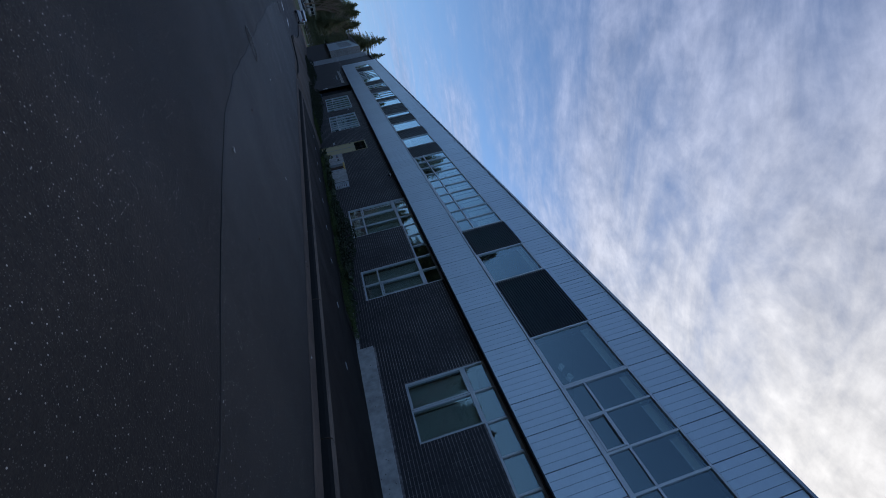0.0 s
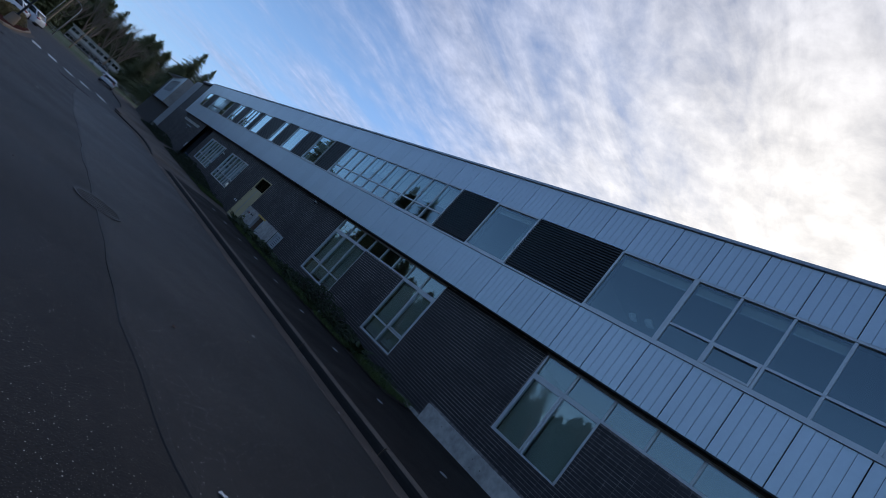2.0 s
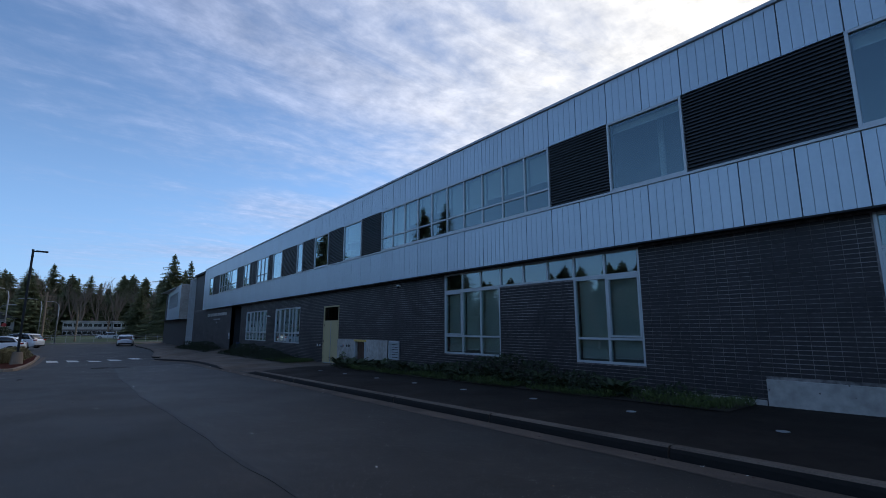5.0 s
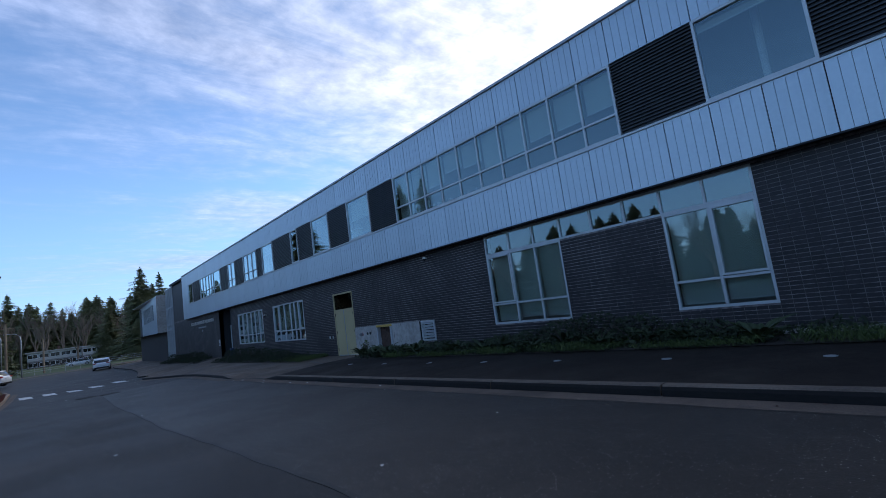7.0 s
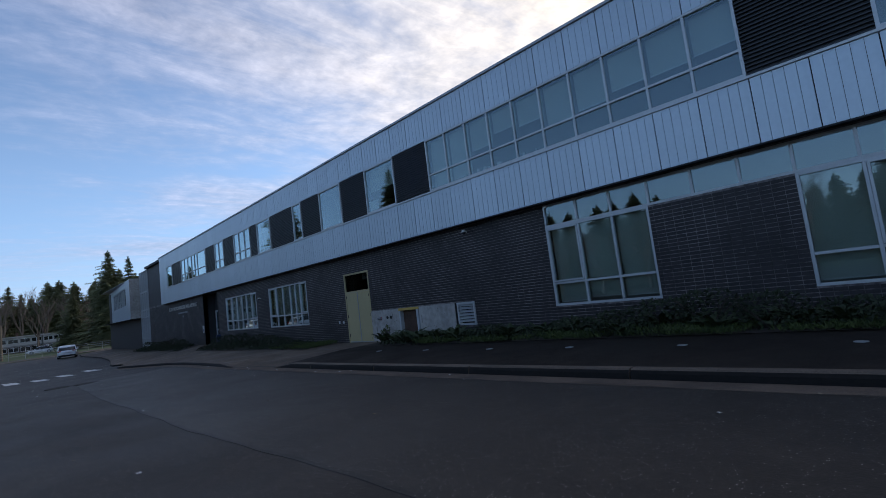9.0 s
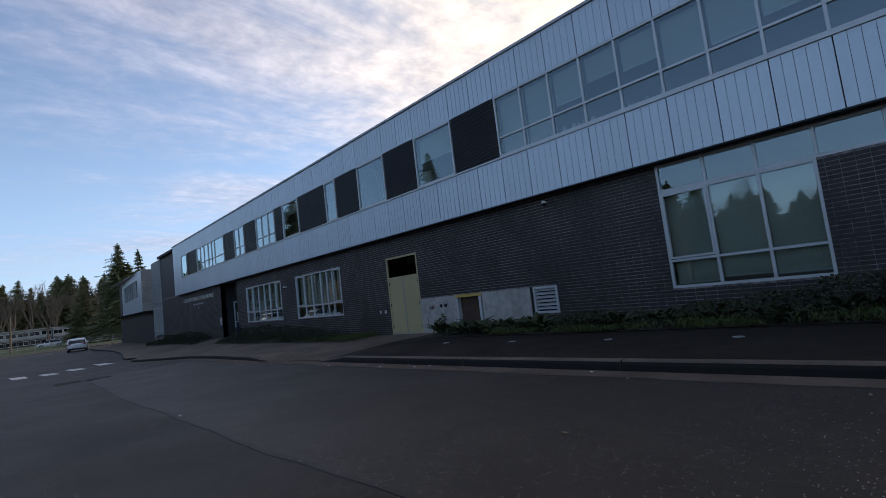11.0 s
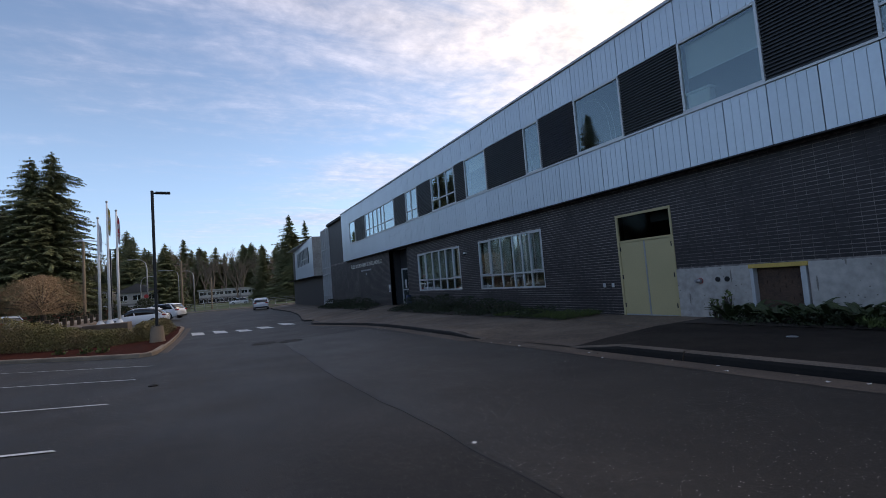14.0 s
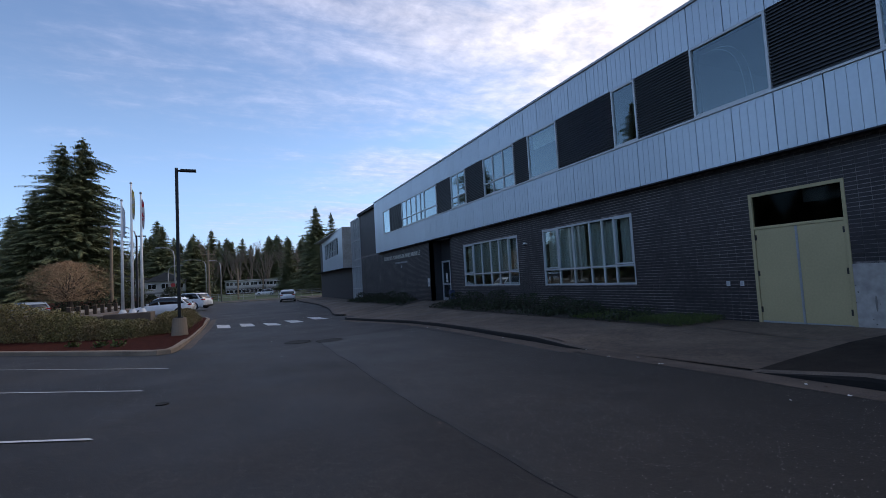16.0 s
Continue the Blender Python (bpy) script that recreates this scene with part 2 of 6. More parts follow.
def speckle(m, scale, size, bright, keep=0.45):
    """Pale grit showing in worn asphalt."""
    n, l = m.node_tree.nodes, m.node_tree.links
    b = n["Principled BSDF"]
    old = b.inputs["Base Color"].links[0].from_socket
    tc, v = n.new("ShaderNodeTexCoord"), n.new("ShaderNodeTexVoronoi")
    v.inputs["Scale"].default_value = scale
    l.new(tc.outputs["Object"], v.inputs["Vector"])
    lt = n.new("ShaderNodeMath")
    lt.operation = "LESS_THAN"
    l.new(v.outputs["Distance"], lt.inputs[0])
    lt.inputs[1].default_value = size
    sp = n.new("ShaderNodeSeparateColor")
    l.new(v.outputs["Color"], sp.inputs[0])
    gt = n.new("ShaderNodeMath")
    gt.operation = "GREATER_THAN"
    l.new(sp.outputs[0], gt.inputs[0])
    gt.inputs[1].default_value = keep
    mul = n.new("ShaderNodeMath")
    mul.operation = "MULTIPLY"
    l.new(lt.outputs[0], mul.inputs[0])
    l.new(gt.outputs[0], mul.inputs[1])
    mx = n.new("ShaderNodeMix")
    mx.data_type = "RGBA"
    l.new(mul.outputs[0], mx.inputs[0])
    l.new(old, mx.inputs[6])
    mx.inputs[7].default_value = (*bright, 1)
    l.new(mx.outputs[2], b.inputs["Base Color"])


speckle(M["asphalt"], 95, 0.26, (0.08, 0.07, 0.06))
speckle(M["asphalt"], 48, 0.17, (0.42, 0.38, 0.33), 0.74)
speckle(M["patch"], 110, 0.3, (0.07, 0.063, 0.055))
speckle(M["patch"], 42, 0.19, (0.46, 0.43, 0.38), 0.78)


def mottle(m, scales, low_, high_, rough_low, rough_high):
    """Worn and drying patches: broad changes of tone and of gloss."""
    n, l = m.node_tree.nodes, m.node_tree.links
    b = n["Principled BSDF"]
    col = b.inputs["Base Color"].links[0].from_socket
    tc = n.new("ShaderNodeTexCoord")
    for sc in scales:
        nz, mr, hs = n.new("ShaderNodeTexNoise"), n.new("ShaderNodeMapRange"), n.new("ShaderNodeHueSaturation")
        nz.inputs["Scale"].default_value, nz.inputs["Detail"].default_value, nz.inputs["Distortion"].default_value = sc, 5.0, 0.6
        l.new(tc.outputs["Object"], nz.inputs["Vector"])
        l.new(nz.outputs["Fac"], mr.inputs[0])
        for i, v in ((1, 0.34), (2, 0.66), (3, low_), (4, high_)):
            mr.inputs[i].default_value = v
        l.new(mr.outputs[0], hs.inputs["Value"])
        l.new(col, hs.inputs["Color"])
        col = hs.outputs[0]
    l.new(col, b.inputs["Base Color"])
    nz, mr = n.new("ShaderNodeTexNoise"), n.new("ShaderNodeMapRange")
    nz.inputs["Scale"].default_value, nz.inputs["Detail"].default_value = 0.55, 6.0
    l.new(tc.outputs["Object"], nz.inputs["Vector"])
    l.new(nz.outputs["Fac"], mr.inputs[0])
    for i, v in ((1, 0.38), (2, 0.62), (3, rough_low), (4, rough_high)):
        mr.inputs[i].default_value = v
    l.new(mr.outputs[0], b.inputs["Roughness"])




def pits(m, scale, size, keep, dark, stretch=(1, 1, 1)):
    """Small dark blow-holes and drips."""
    n, l = m.node_tree.nodes, m.node_tree.links
    b = n["Principled BSDF"]
    old = b.inputs["Base Color"].links[0].from_socket
    tc, mp, v, sp = (n.new("ShaderNode" + k) for k in ("TexCoord", "Mapping", "TexVoronoi", "SeparateColor"))
    mp.inputs["Scale"].default_value = stretch
    l.new(tc.outputs["Object"], mp.inputs[0])
    v.inputs["Scale"].default_value = scale
    l.new(mp.outputs[0], v.inputs["Vector"])
    l.new(v.outputs["Color"], sp.inputs[0])
    lt, gt, mul = (n.new("ShaderNodeMath") for _ in range(3))
    lt.operation, gt.operation, mul.operation = "LESS_THAN", "GREATER_THAN", "MULTIPLY"
    lt.inputs[1].default_value, gt.inputs[1].default_value = size, keep
    l.new(v.outputs["Distance"], lt.inputs[0])
    l.new(sp.outputs[0], gt.inputs[0])
    l.new(lt.outputs[0], mul.inputs[0])
    l.new(gt.outputs[0], mul.inputs[1])
    mx = n.new("ShaderNodeMix")
    mx.data_type = "RGBA"
    l.new(mul.outputs[0], mx.inputs[0])
    l.new(old, mx.inputs[6])
    mx.inputs[7].default_value = (*dark, 1)
    l.new(mx.outputs[2], b.inputs["Base Color"])


pits(M["concrete"], 9.0, 0.12, 0.86, (0.1, 0.09, 0.08), (0.3, 1.0, 1.0))
pits(M["concrete"], 26.0, 0.16, 0.88, (0.15, 0.135, 0.12))
pits(M["concrete"], 5.0, 0.12, 0.75, (0.2, 0.18, 0.16), (0.3, 1.4, 0.16))
mottle(M["asphalt"], (0.22, 2.2, 14.0), 0.78, 1.22, 0.67, 0.75)
mottle(M["patch"], (0.3, 2.6, 14.0), 0.82, 1.2, 0.62, 0.69)
mottle(M["path"], (0.8, 5.0), 0.8, 1.25, 0.75, 0.95)
mottle(M["pavement"], (0.35, 2.0, 11.0), 0.8, 1.2, 0.75, 0.95)


# ---- mesh helpers ----
def add_box(bm, x0, x1, y0, y1, z0, z1, bevel=0.0):
    vs = [bm.verts.new((x, y, z)) for x in (x0, x1) for y in (y0, y1) for z in (z0, z1)]
    fs = [bm.faces.new([vs[i] for i in q]) for q in ((0, 1, 3, 2), (4, 6, 7, 5), (0, 4, 5, 1), (2, 3, 7, 6), (0, 2, 6, 4), (1, 5, 7, 3))]
    if bevel:
        es = list({e for f in fs for e in f.edges})
        bmesh.ops.bevel(bm, geom=es, offset=bevel, segments=1, affect="EDGES", clamp_overlap=True)


def box(x0, x1, y0, y1, z0, z1, bevel=0.0):
    bm = bmesh.new()
    add_box(bm, min(x0, x1), max(x0, x1), min(y0, y1), max(y0, y1), min(z0, z1), max(z0, z1), bevel)
    return bm


def boxes(rows, bevel=0.0):
    bm = bmesh.new()
    for x0, x1, y0, y1, z0, z1 in rows:
        b = box(x0, x1, y0, y1, z0, z1, bevel)
        me = bpy.data.meshes.new("tmp")
        b.to_mesh(me)
        b.free()
        bm.from_mesh(me)
        bpy.data.meshes.remove(me)
    return bm


def add_tube(bm, points, radii, seg=8, cap=True):
    """A tube along points, tapering by radii."""
    rings = []
    for i, p in enumerate(points):
        p = Vector(p)
        d = (Vector(points[min(i + 1, len(points) - 1)]) - Vector(points[max(i - 1, 0)])).normalized()
        a = d.orthogonal().normalized() if abs(d.z) < 0.99 else Vector((1, 0, 0))
        b = d.cross(a).normalized()
        rings.append([bm.verts.new(p + radii[i] * (math.cos(t) * a + math.sin(t) * b)) for t in (2 * math.pi * k / seg for k in range(seg))])
    for r0, r1 in zip(rings, rings[1:]):
        for k in range(seg):
            bm.faces.new((r0[k], r0[(k + 1) % seg], r1[(k + 1) % seg], r1[k]))
    if cap:
        bm.faces.new(rings[0][::-1])
        bm.faces.new(rings[-1])


def tube(points, radii, seg=8):
    bm = bmesh.new()
    add_tube(bm, points, radii, seg)
    return bm


def mesh_of(bm, material, smooth=False):
    me = bpy.data.meshes.new("mesh")
    bmesh.ops.recalc_face_normals(bm, faces=bm.faces[:])
    bm.to_mesh(me)
    bm.free()
    me.materials.append(M[material])
    if smooth:
        me.polygons.foreach_set("use_smooth", [True] * len(me.polygons))
    return me


def raw_mesh(verts, faces, material):
    me = bpy.data.meshes.new("mesh")
    me.from_pydata([tuple(v) for v in verts], [], [tuple(f) for f in faces])
    me.materials.append(M[material])
    return me


def place(name, me, parent=None, label=""):
    ob = new(name, me)
    if parent is not None:
        ob.parent = parent
        base = Matrix.Identity(4)
        p = parent
        while p is not None:
            base = p.matrix_basis @ base if p.parent is None else p.matrix_parent_inverse @ p.matrix_basis @ base
            p = p.parent
        ob.matrix_parent_inverse = base.inverted()
    if label:
        ob["label"] = label
    return ob


def part(name, bm, material, parent=None, label="", smooth=False):
    return place(name, mesh_of(bm, material, smooth), parent, label)


def thing(name, at, label, category, group="", kind=""):
    ob = new(name)
    ob.empty_display_size = 0.2
    ob.matrix_basis = Matrix.Translation(at)
    return tagged(ob, label, category, group, kind)


def sheet(name, xs, ys, zf, material, label, category, lift=0.0, thick=0.0):
    verts = [(x, y, zf(x, y) + lift) for y in ys for x in xs]
    n = len(xs)
    faces = [(j * n + i, j * n + i + 1, (j + 1) * n + i + 1, (j + 1) * n + i) for j in range(len(ys) - 1) for i in range(n - 1)]
    ob = new(name, raw_mesh(verts, faces, material))
    return tagged(ob, label, category, kind="structure")


def steps(a, b, n):
    return [a + (b - a) * i / n for i in range(n + 1)]


# ---- ground ----
FAR = [-700, -300, -150, -90, -60] + steps(-55, 60, 23) + [75, 90, 110, 140, 180, 300, 700]
sheet("ground", [-700, -250, -120, -60, -40, -20, -12, -8.5, -6, -4.4, 0, 6, 20, 60, 200, 700], FAR,
      lambda x, y: road_z(x, y) if x < -4.4 else road_z(-4.4, y), "lawn", "mown green lawn and verge reaching to the horizon", "ground", -0.06)
sheet("road", [-30, -22, -16, -12, -10, -8.5, -7.5, -6.4, -5.4, -4.4, -3.0], steps(-60, 68, 64), road_z, "asphalt",
      "worn grey asphalt of the drive and parking bays", "road")
sheet("far_street", [-160, -80, -40, -20, -4.4, 20, 60, 120], [72, 76, 80], road_z, "asphalt", "asphalt cross street beyond the drive", "road", -0.02)


# a newer strip of asphalt beside the kerb, with a wavering edge
def strip(name, rows, material, label, category, lift):
    """A band between two wandering edges: rows of y, x of one edge, x of the other."""
    # the outer edges dip below the road, so that no gap shows under them
    verts, faces = [], []
    for y, xa, xb in rows:
        e = min(0.05, 0.3 * (xb - xa))
        for x, up_ in ((xa, -0.003), (xa + e, lift), (xa + (xb - xa) * 0.35, lift), (xa + (xb - xa) * 0.65, lift), (xb - e, lift), (xb, -0.003)):
            verts.append((x, y, road_z(x, y) + up_))
    for j in range(len(rows) - 1):
        faces += [(6 * j + k, 6 * j + k + 1, 6 * j + k + 7, 6 * j + k + 6) for k in range(5)]
    return tagged(new(name, raw_mesh(verts, faces, material)), label, category, kind="structure")


SEAM_Y, SEAM_X = (-45, -31, -28.6, -27, -25.4, -24, -21, -9, 0, 9), (-7.0, -6.9, -7.15, -7.75, -8.18, -8.4, -8.5, -8.72, -8.68, -8.4)


def seam(y):
    return float(np.interp(y, SEAM_Y, SEAM_X)) + 0.02 * math.sin(y * 0.8) + 0.012 * math.sin(y * 2.3 + 1) + 0.008 * math.sin(y * 5.3)


strip("road_patch", [(y, seam(y), -4.9) for y in steps(-45, 9, 220)], "patch", "newer darker asphalt strip along the kerb", "road", 0.006)
strip("road_joint", [(y, seam(y) - 0.013 - 0.009 * math.sin(y * 1.7), seam(y) + 0.013 + 0.009 * math.sin(y * 2.9 + 2)) for y in steps(-45, 9, 260)], "crack", "dark tarred joint between two asphalt surfaces", "road", 0.0075)
strip("gutter", [(y, -4.84 + 0.02 * math.sin(y * 2.1) + 0.012 * math.sin(y * 6.3), -4.4) for y in steps(-60, 0.4, 160)], "gutter", "stained concrete gutter pan along the kerb", "gutter", 0.012)


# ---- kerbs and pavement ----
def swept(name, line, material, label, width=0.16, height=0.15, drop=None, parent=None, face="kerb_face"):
    """A rounded kerb along a plan line of (x, y); drop gives its height above the road."""
    verts, faces = [], []
    for i, (x, y) in enumerate(line):
        a, b = line[max(i - 1, 0)], line[min(i + 1, len(line) - 1)]
        d = Vector((b[0] - a[0], b[1] - a[1])).normalized()
        nx, ny = -d.y, d.x
        z = road_z(x, y)
        h = drop(i) if drop else height
        for off, up_ in ((0.03, -0.1), (0.0, 0.6 * h), (-0.02, h - 0.02), (-0.045, h), (-width, h), (-width, -0.1)):
            verts.append((x + nx * off, y + ny * off, z + up_))
    for j in range(len(line) - 1):
        faces += [(6 * j + k, 6 * j + k + 1, 6 * j + k + 7, 6 * j + k + 6) for k in range(5)]
    n = len(line) - 1
    faces += [(0, 1, 2, 3, 4, 5), tuple(6 * n + k for k in range(5, -1, -1))]
    me = raw_mesh(verts, faces, material)
    # lower side strips take the face colour, which carries shade on the dark kerbs
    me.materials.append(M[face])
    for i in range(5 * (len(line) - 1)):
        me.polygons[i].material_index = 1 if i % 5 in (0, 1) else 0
    if parent is not None:
        return place(name, me, parent)
    return tagged(new(name, me), label, "kerb", kind="structure")


# near kerb, in cast lengths with open joints
near_kerb = thing("kerb", (-4.6, -30, road_z(-4.6, -30)), "worn concrete kerb edging the dark path", "kerb", kind="structure")
ys = -60.0
while ys < -2.8:
    ye = min(ys + 3.05, -2.6)
    n = 6
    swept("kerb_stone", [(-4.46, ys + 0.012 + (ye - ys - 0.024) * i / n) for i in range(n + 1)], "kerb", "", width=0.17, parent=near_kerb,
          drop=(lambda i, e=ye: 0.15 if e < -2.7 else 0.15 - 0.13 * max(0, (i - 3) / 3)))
    ys = ye
# kerb of the drop-off bay
bay = [(-4.62, 0.3), (-4.68, 0.9), (-4.55, 2.2), (-4.45, 4.0), (-4.3, 6.0), (-4.22, 8.5), (-4.3, 11.0), (-4.7, 13.5), (-5.15, 16.0), (-5.45, 18.0), (-5.4, 18.9), (-5.0, 19.3), (-4.2, 19.4)]
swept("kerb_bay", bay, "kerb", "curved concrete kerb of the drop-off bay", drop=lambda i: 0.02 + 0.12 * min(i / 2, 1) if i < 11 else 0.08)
strip("gutter_bay", [(y, float(np.interp(y, [q[1] for q in bay[:10]], [q[0] for q in bay[:10]])) - 0.4, float(np.interp(y, [q[1] for q in bay[:10]], [q[0] for q in bay[:10]])) + 0.05) for y in steps(0.4, 18, 40)], "gutter", "stained concrete gutter round the drop-off bay", "gutter", 0.012)
far_bay = [(-4.6, 23.0), (-5.0, 23.6), (-4.95, 25), (-4.4, 29), (-3.95, 33), (-3.6, 40), (-3.8, 46), (-4.05, 51), (-3.7, 57), (-2.0, 62), (4, 67), (30, 70)]
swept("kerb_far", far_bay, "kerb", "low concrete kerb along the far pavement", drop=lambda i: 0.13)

sheet("pavement", [-4.311, -4.31, -3.9, -3.4, -2.0, -0.9, 0.0], steps(-60, -5, 55) + steps(-4.6, -2.6, 10) + [-2.599], lambda x, y: walk_z(x, y) - (0.25 if x < -4.3105 or y > -2.5995 else 0), "path", "dark asphalt path along the school wall", "pavement")


def bay_x(y):
    pts = [(-2.6, -4.32), (0.3, -4.5)] + [(q[1], q[0] + 0.12) for q in bay[1:10]] + [(19.3, -4.3), (22.8, -4.4)] + [(q[1], q[0] + 0.12) for q in far_bay[1:10]]
    return float(np.interp(y, [q[0] for q in pts], [q[1] for q in pts]))


def lip(y):
    """How far the paving stands above the road: flush at the ramp and at the crossing."""
    return float(np.interp(y, [-2.7, -2.0, 0.4, 1.4, 18.4, 19.4, 22.6, 23.6], [0.015, 0.015, 0.015, 0.135, 0.135, 0.02, 0.02, 0.125]))


def apron_z(x, y):
    xo = bay_x(y)
    w = min(max((x - xo) / (0.0 - xo), 0.0), 1.0)
    return (road_z(xo, y) + lip(y)) * (1 - w) + walk_z(0, y) * w


def paving(name, ys_, material, label):
    """A paved area between the kerb and the wall."""
    verts, faces = [], []
    for y in ys_:
        for k in range(7):
            x = bay_x(y) * (1 - k / 6)
            verts.append((x, y, apron_z(x, y)))
    for j in range(len(ys_) - 1):
        faces += [(7 * j + k, 7 * j + k + 1, 7 * j + k + 8, 7 * j + k + 7) for k in range(6)]
    return tagged(new(name, raw_mesh(verts, faces, material)), label, "pavement", kind="structure")


paving("pavement_apron", steps(-2.6, 18.6, 60), "pavement", "grey brushed concrete apron outside the doors")
paving("pavement_far", steps(18.6, 62, 50), "pavement", "grey concrete pavement by the far wing")


# ---- the school ----
def cells(openings, y0, y1, z0, z1, x0, x1):
    """Boxes that fill a wall around its openings."""
    ycut = sorted({y0, y1, *[v for o in openings for v in o[:2] if y0 < v < y1]})
    rows = []
    for a, b in zip(ycut, ycut[1:]):
        mid = (a + b) / 2
        holes = sorted((o[2], o[3]) for o in openings if o[0] < mid < o[1])
        z = z0
        for h0, h1 in holes:
            if h0 > z + 1e-4:
                rows.append((x0, x1, a, b, z, h0))
            z = max(z, h1)
        if z < z1 - 1e-4:
            rows.append((x0, x1, a, b, z, z1))
    return rows


LOW = [  # ground-floor openings: y0, y1, z0, z1
    (-23.65, -21.75, 1.56, 3.15), (-31.0, -21.75, 3.15, 3.76),
    (-17.67, -15.82, 1.05, 3.15), (-13.1, -10.33, 1.05, 3.15), (-17.67, -10.33, 3.15, 3.76),
    (-1.83, 0.0, 0.13, 3.05), (-4.62, -3.7, 0.1, 1.32), (-7.43, -6.66, 0.67, 1.39),
    (3.43, 7.87, 1.04, 3.15), (9.6, 14.7, 1.06, 3.15), (16.3, 19.35, 0.0, 3.8)]
UP = [(-31.0, -21.81), (-19.07, -17.26), (-15.44, -6.37), (-4.56, -2.72), (-0.91, 0.9), (2.65, 3.55), (6.2, 7.98),
      (8.98, 11.55), (13.4, 15.1), (17.06, 23.2), (25.9, 27.6)]
SILL, HEAD, ROOF, SOFFIT, FACE = 5.12, 6.85, 8.0, 3.8, -0.32

wall_low = part("wall_ground_floor", boxes(cells(LOW, -42, 36.4, -0.9, 3.9, 0.0, 0.3)), "mortar")
tagged(wall_low, "dark charcoal brick ground-floor wall of the school", "wall", kind="structure")
wall_up = part("wall_upper_floor", boxes(cells([(a, b, SILL, HEAD) for a, b in UP], -42, 30.08, SOFFIT + 0.02, ROOF - 0.06, -0.27, 0.0)), "dark")
tagged(wall_up, "upper-floor wall clad in pale metal panels", "wall", kind="structure")
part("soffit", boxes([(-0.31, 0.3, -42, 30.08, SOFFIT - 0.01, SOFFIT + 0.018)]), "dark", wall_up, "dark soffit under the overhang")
part("coping", boxes([(-0.37, 0.3, -42, 30.12, ROOF - 0.06, ROOF + 0.02)], 0.008), "coping", wall_up, "thin metal roof coping")
part("sill_flashing", boxes([(-0.355, -0.27, -42, 27.7, SILL - 0.055, SILL - 0.002)], 0.004), "frame", wall_up)
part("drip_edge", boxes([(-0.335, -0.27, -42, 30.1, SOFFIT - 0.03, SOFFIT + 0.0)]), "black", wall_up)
tagged(part("roof", boxes([(-0.25, 16, -42, 36.4, ROOF - 0.25, ROOF - 0.05), (0.4, 16, 36.4, 62, 6.85, 7.1)]), "dark"), "flat grey roof of the school", "roof", kind="structure")
tagged(part("wall_far_wing", boxes([(0.0, 0.3, 30.08, 36.4, 3.9, 7.75), (0.0, 0.3, 40.0, 60, -0.9, 7.0)]), "brick_far"), "dark smooth brick wall of the far wing", "wall", kind="structure")

# corrugated infill between the upper windows, one profiled sheet a bay
RIBS = [(-42, -31.0), (-21.81, -19.07), (-17.26, -15.44), (-6.37, -4.56), (-2.72, -0.91), (0.9, 2.65), (3.55, 6.2), (7.98, 8.98), (11.55, 13.4), (15.1, 17.06), (23.2, 25.9)]
for a, b in RIBS:
    verts, faces = [], []
    n = 23
    pitch = (HEAD - SILL) / n
    prof = [(-0.248, 0.0), (-0.312, 0.22), (-0.312, 0.5), (-0.248, 0.72)]
    line = [(x, SILL + (k + f) * pitch) for k in range(n) for x, f in prof] + [(-0.275, HEAD)]
    for x, z in line:
        verts += [(x, a + 0.004, z), (x, b - 0.004, z)]
    faces = [(2 * i, 2 * i + 1, 2 * i + 3, 2 * i + 2) for i in range(len(line) - 1)]
    place("corrugated_panel", raw_mesh(verts, faces, "rib"), wall_up, "black horizontally ribbed metal panel")

# pale cladding: panels of five boards on a 0.909 m grid
MOD = 0.909


def panel_mesh(z0, z1, width=MOD):
    rows, w = [], (width - 0.012) / 5
    for k in range(5):
        rows.append((FACE, -0.272, -width + 0.006 + k * w + (0.0035 if k else 0.0036), -width + 0.006 + (k + 1) * w - (0.0035 if k < 4 else 0.0036), z0, z1))
    return mesh_of(boxes(rows), "panel")


bands = [panel_mesh(HEAD + 0.012, ROOF - 0.065), panel_mesh(SOFFIT + 0.004, SILL - 0.06)]
k = -30
while 0.9 - MOD * k > -41:
    y = 0.9 - MOD * k
    if y < 27.7:
        for me in bands:
            ob = place("panel", me, wall_up)
            ob.location = (0, y, 0)
    k += 1
for za, zb in ((HEAD + 0.012, ROOF - 0.065), (SOFFIT + 0.004, SILL - 0.06)):
    ob = place("panel", panel_mesh(za, zb, 0.43), wall_up)
    ob.location = (0, 27.69, 0)
full = panel_mesh(SOFFIT + 0.004, ROOF - 0.065, 0.8)
for i in range(3):
    ob = place("panel", full, wall_up)
    ob.location = (0, 30.08 - 0.8 * i, 0)


def glass_pane(parent, x, ya, yb, za, zb, label="", glass="glass"):
    """A thick pane whose outer face mirrors."""
    pane = part("pane", box(x - 0.004, x + 0.004, ya, yb, za, zb), glass, parent, label)
    pane.data.materials.append(M["clear"])
    for p in pane.data.polygons:
        p.material_index = 0 if p.normal.x < -0.5 else 1
    pane.visible_shadow = False
    return pane


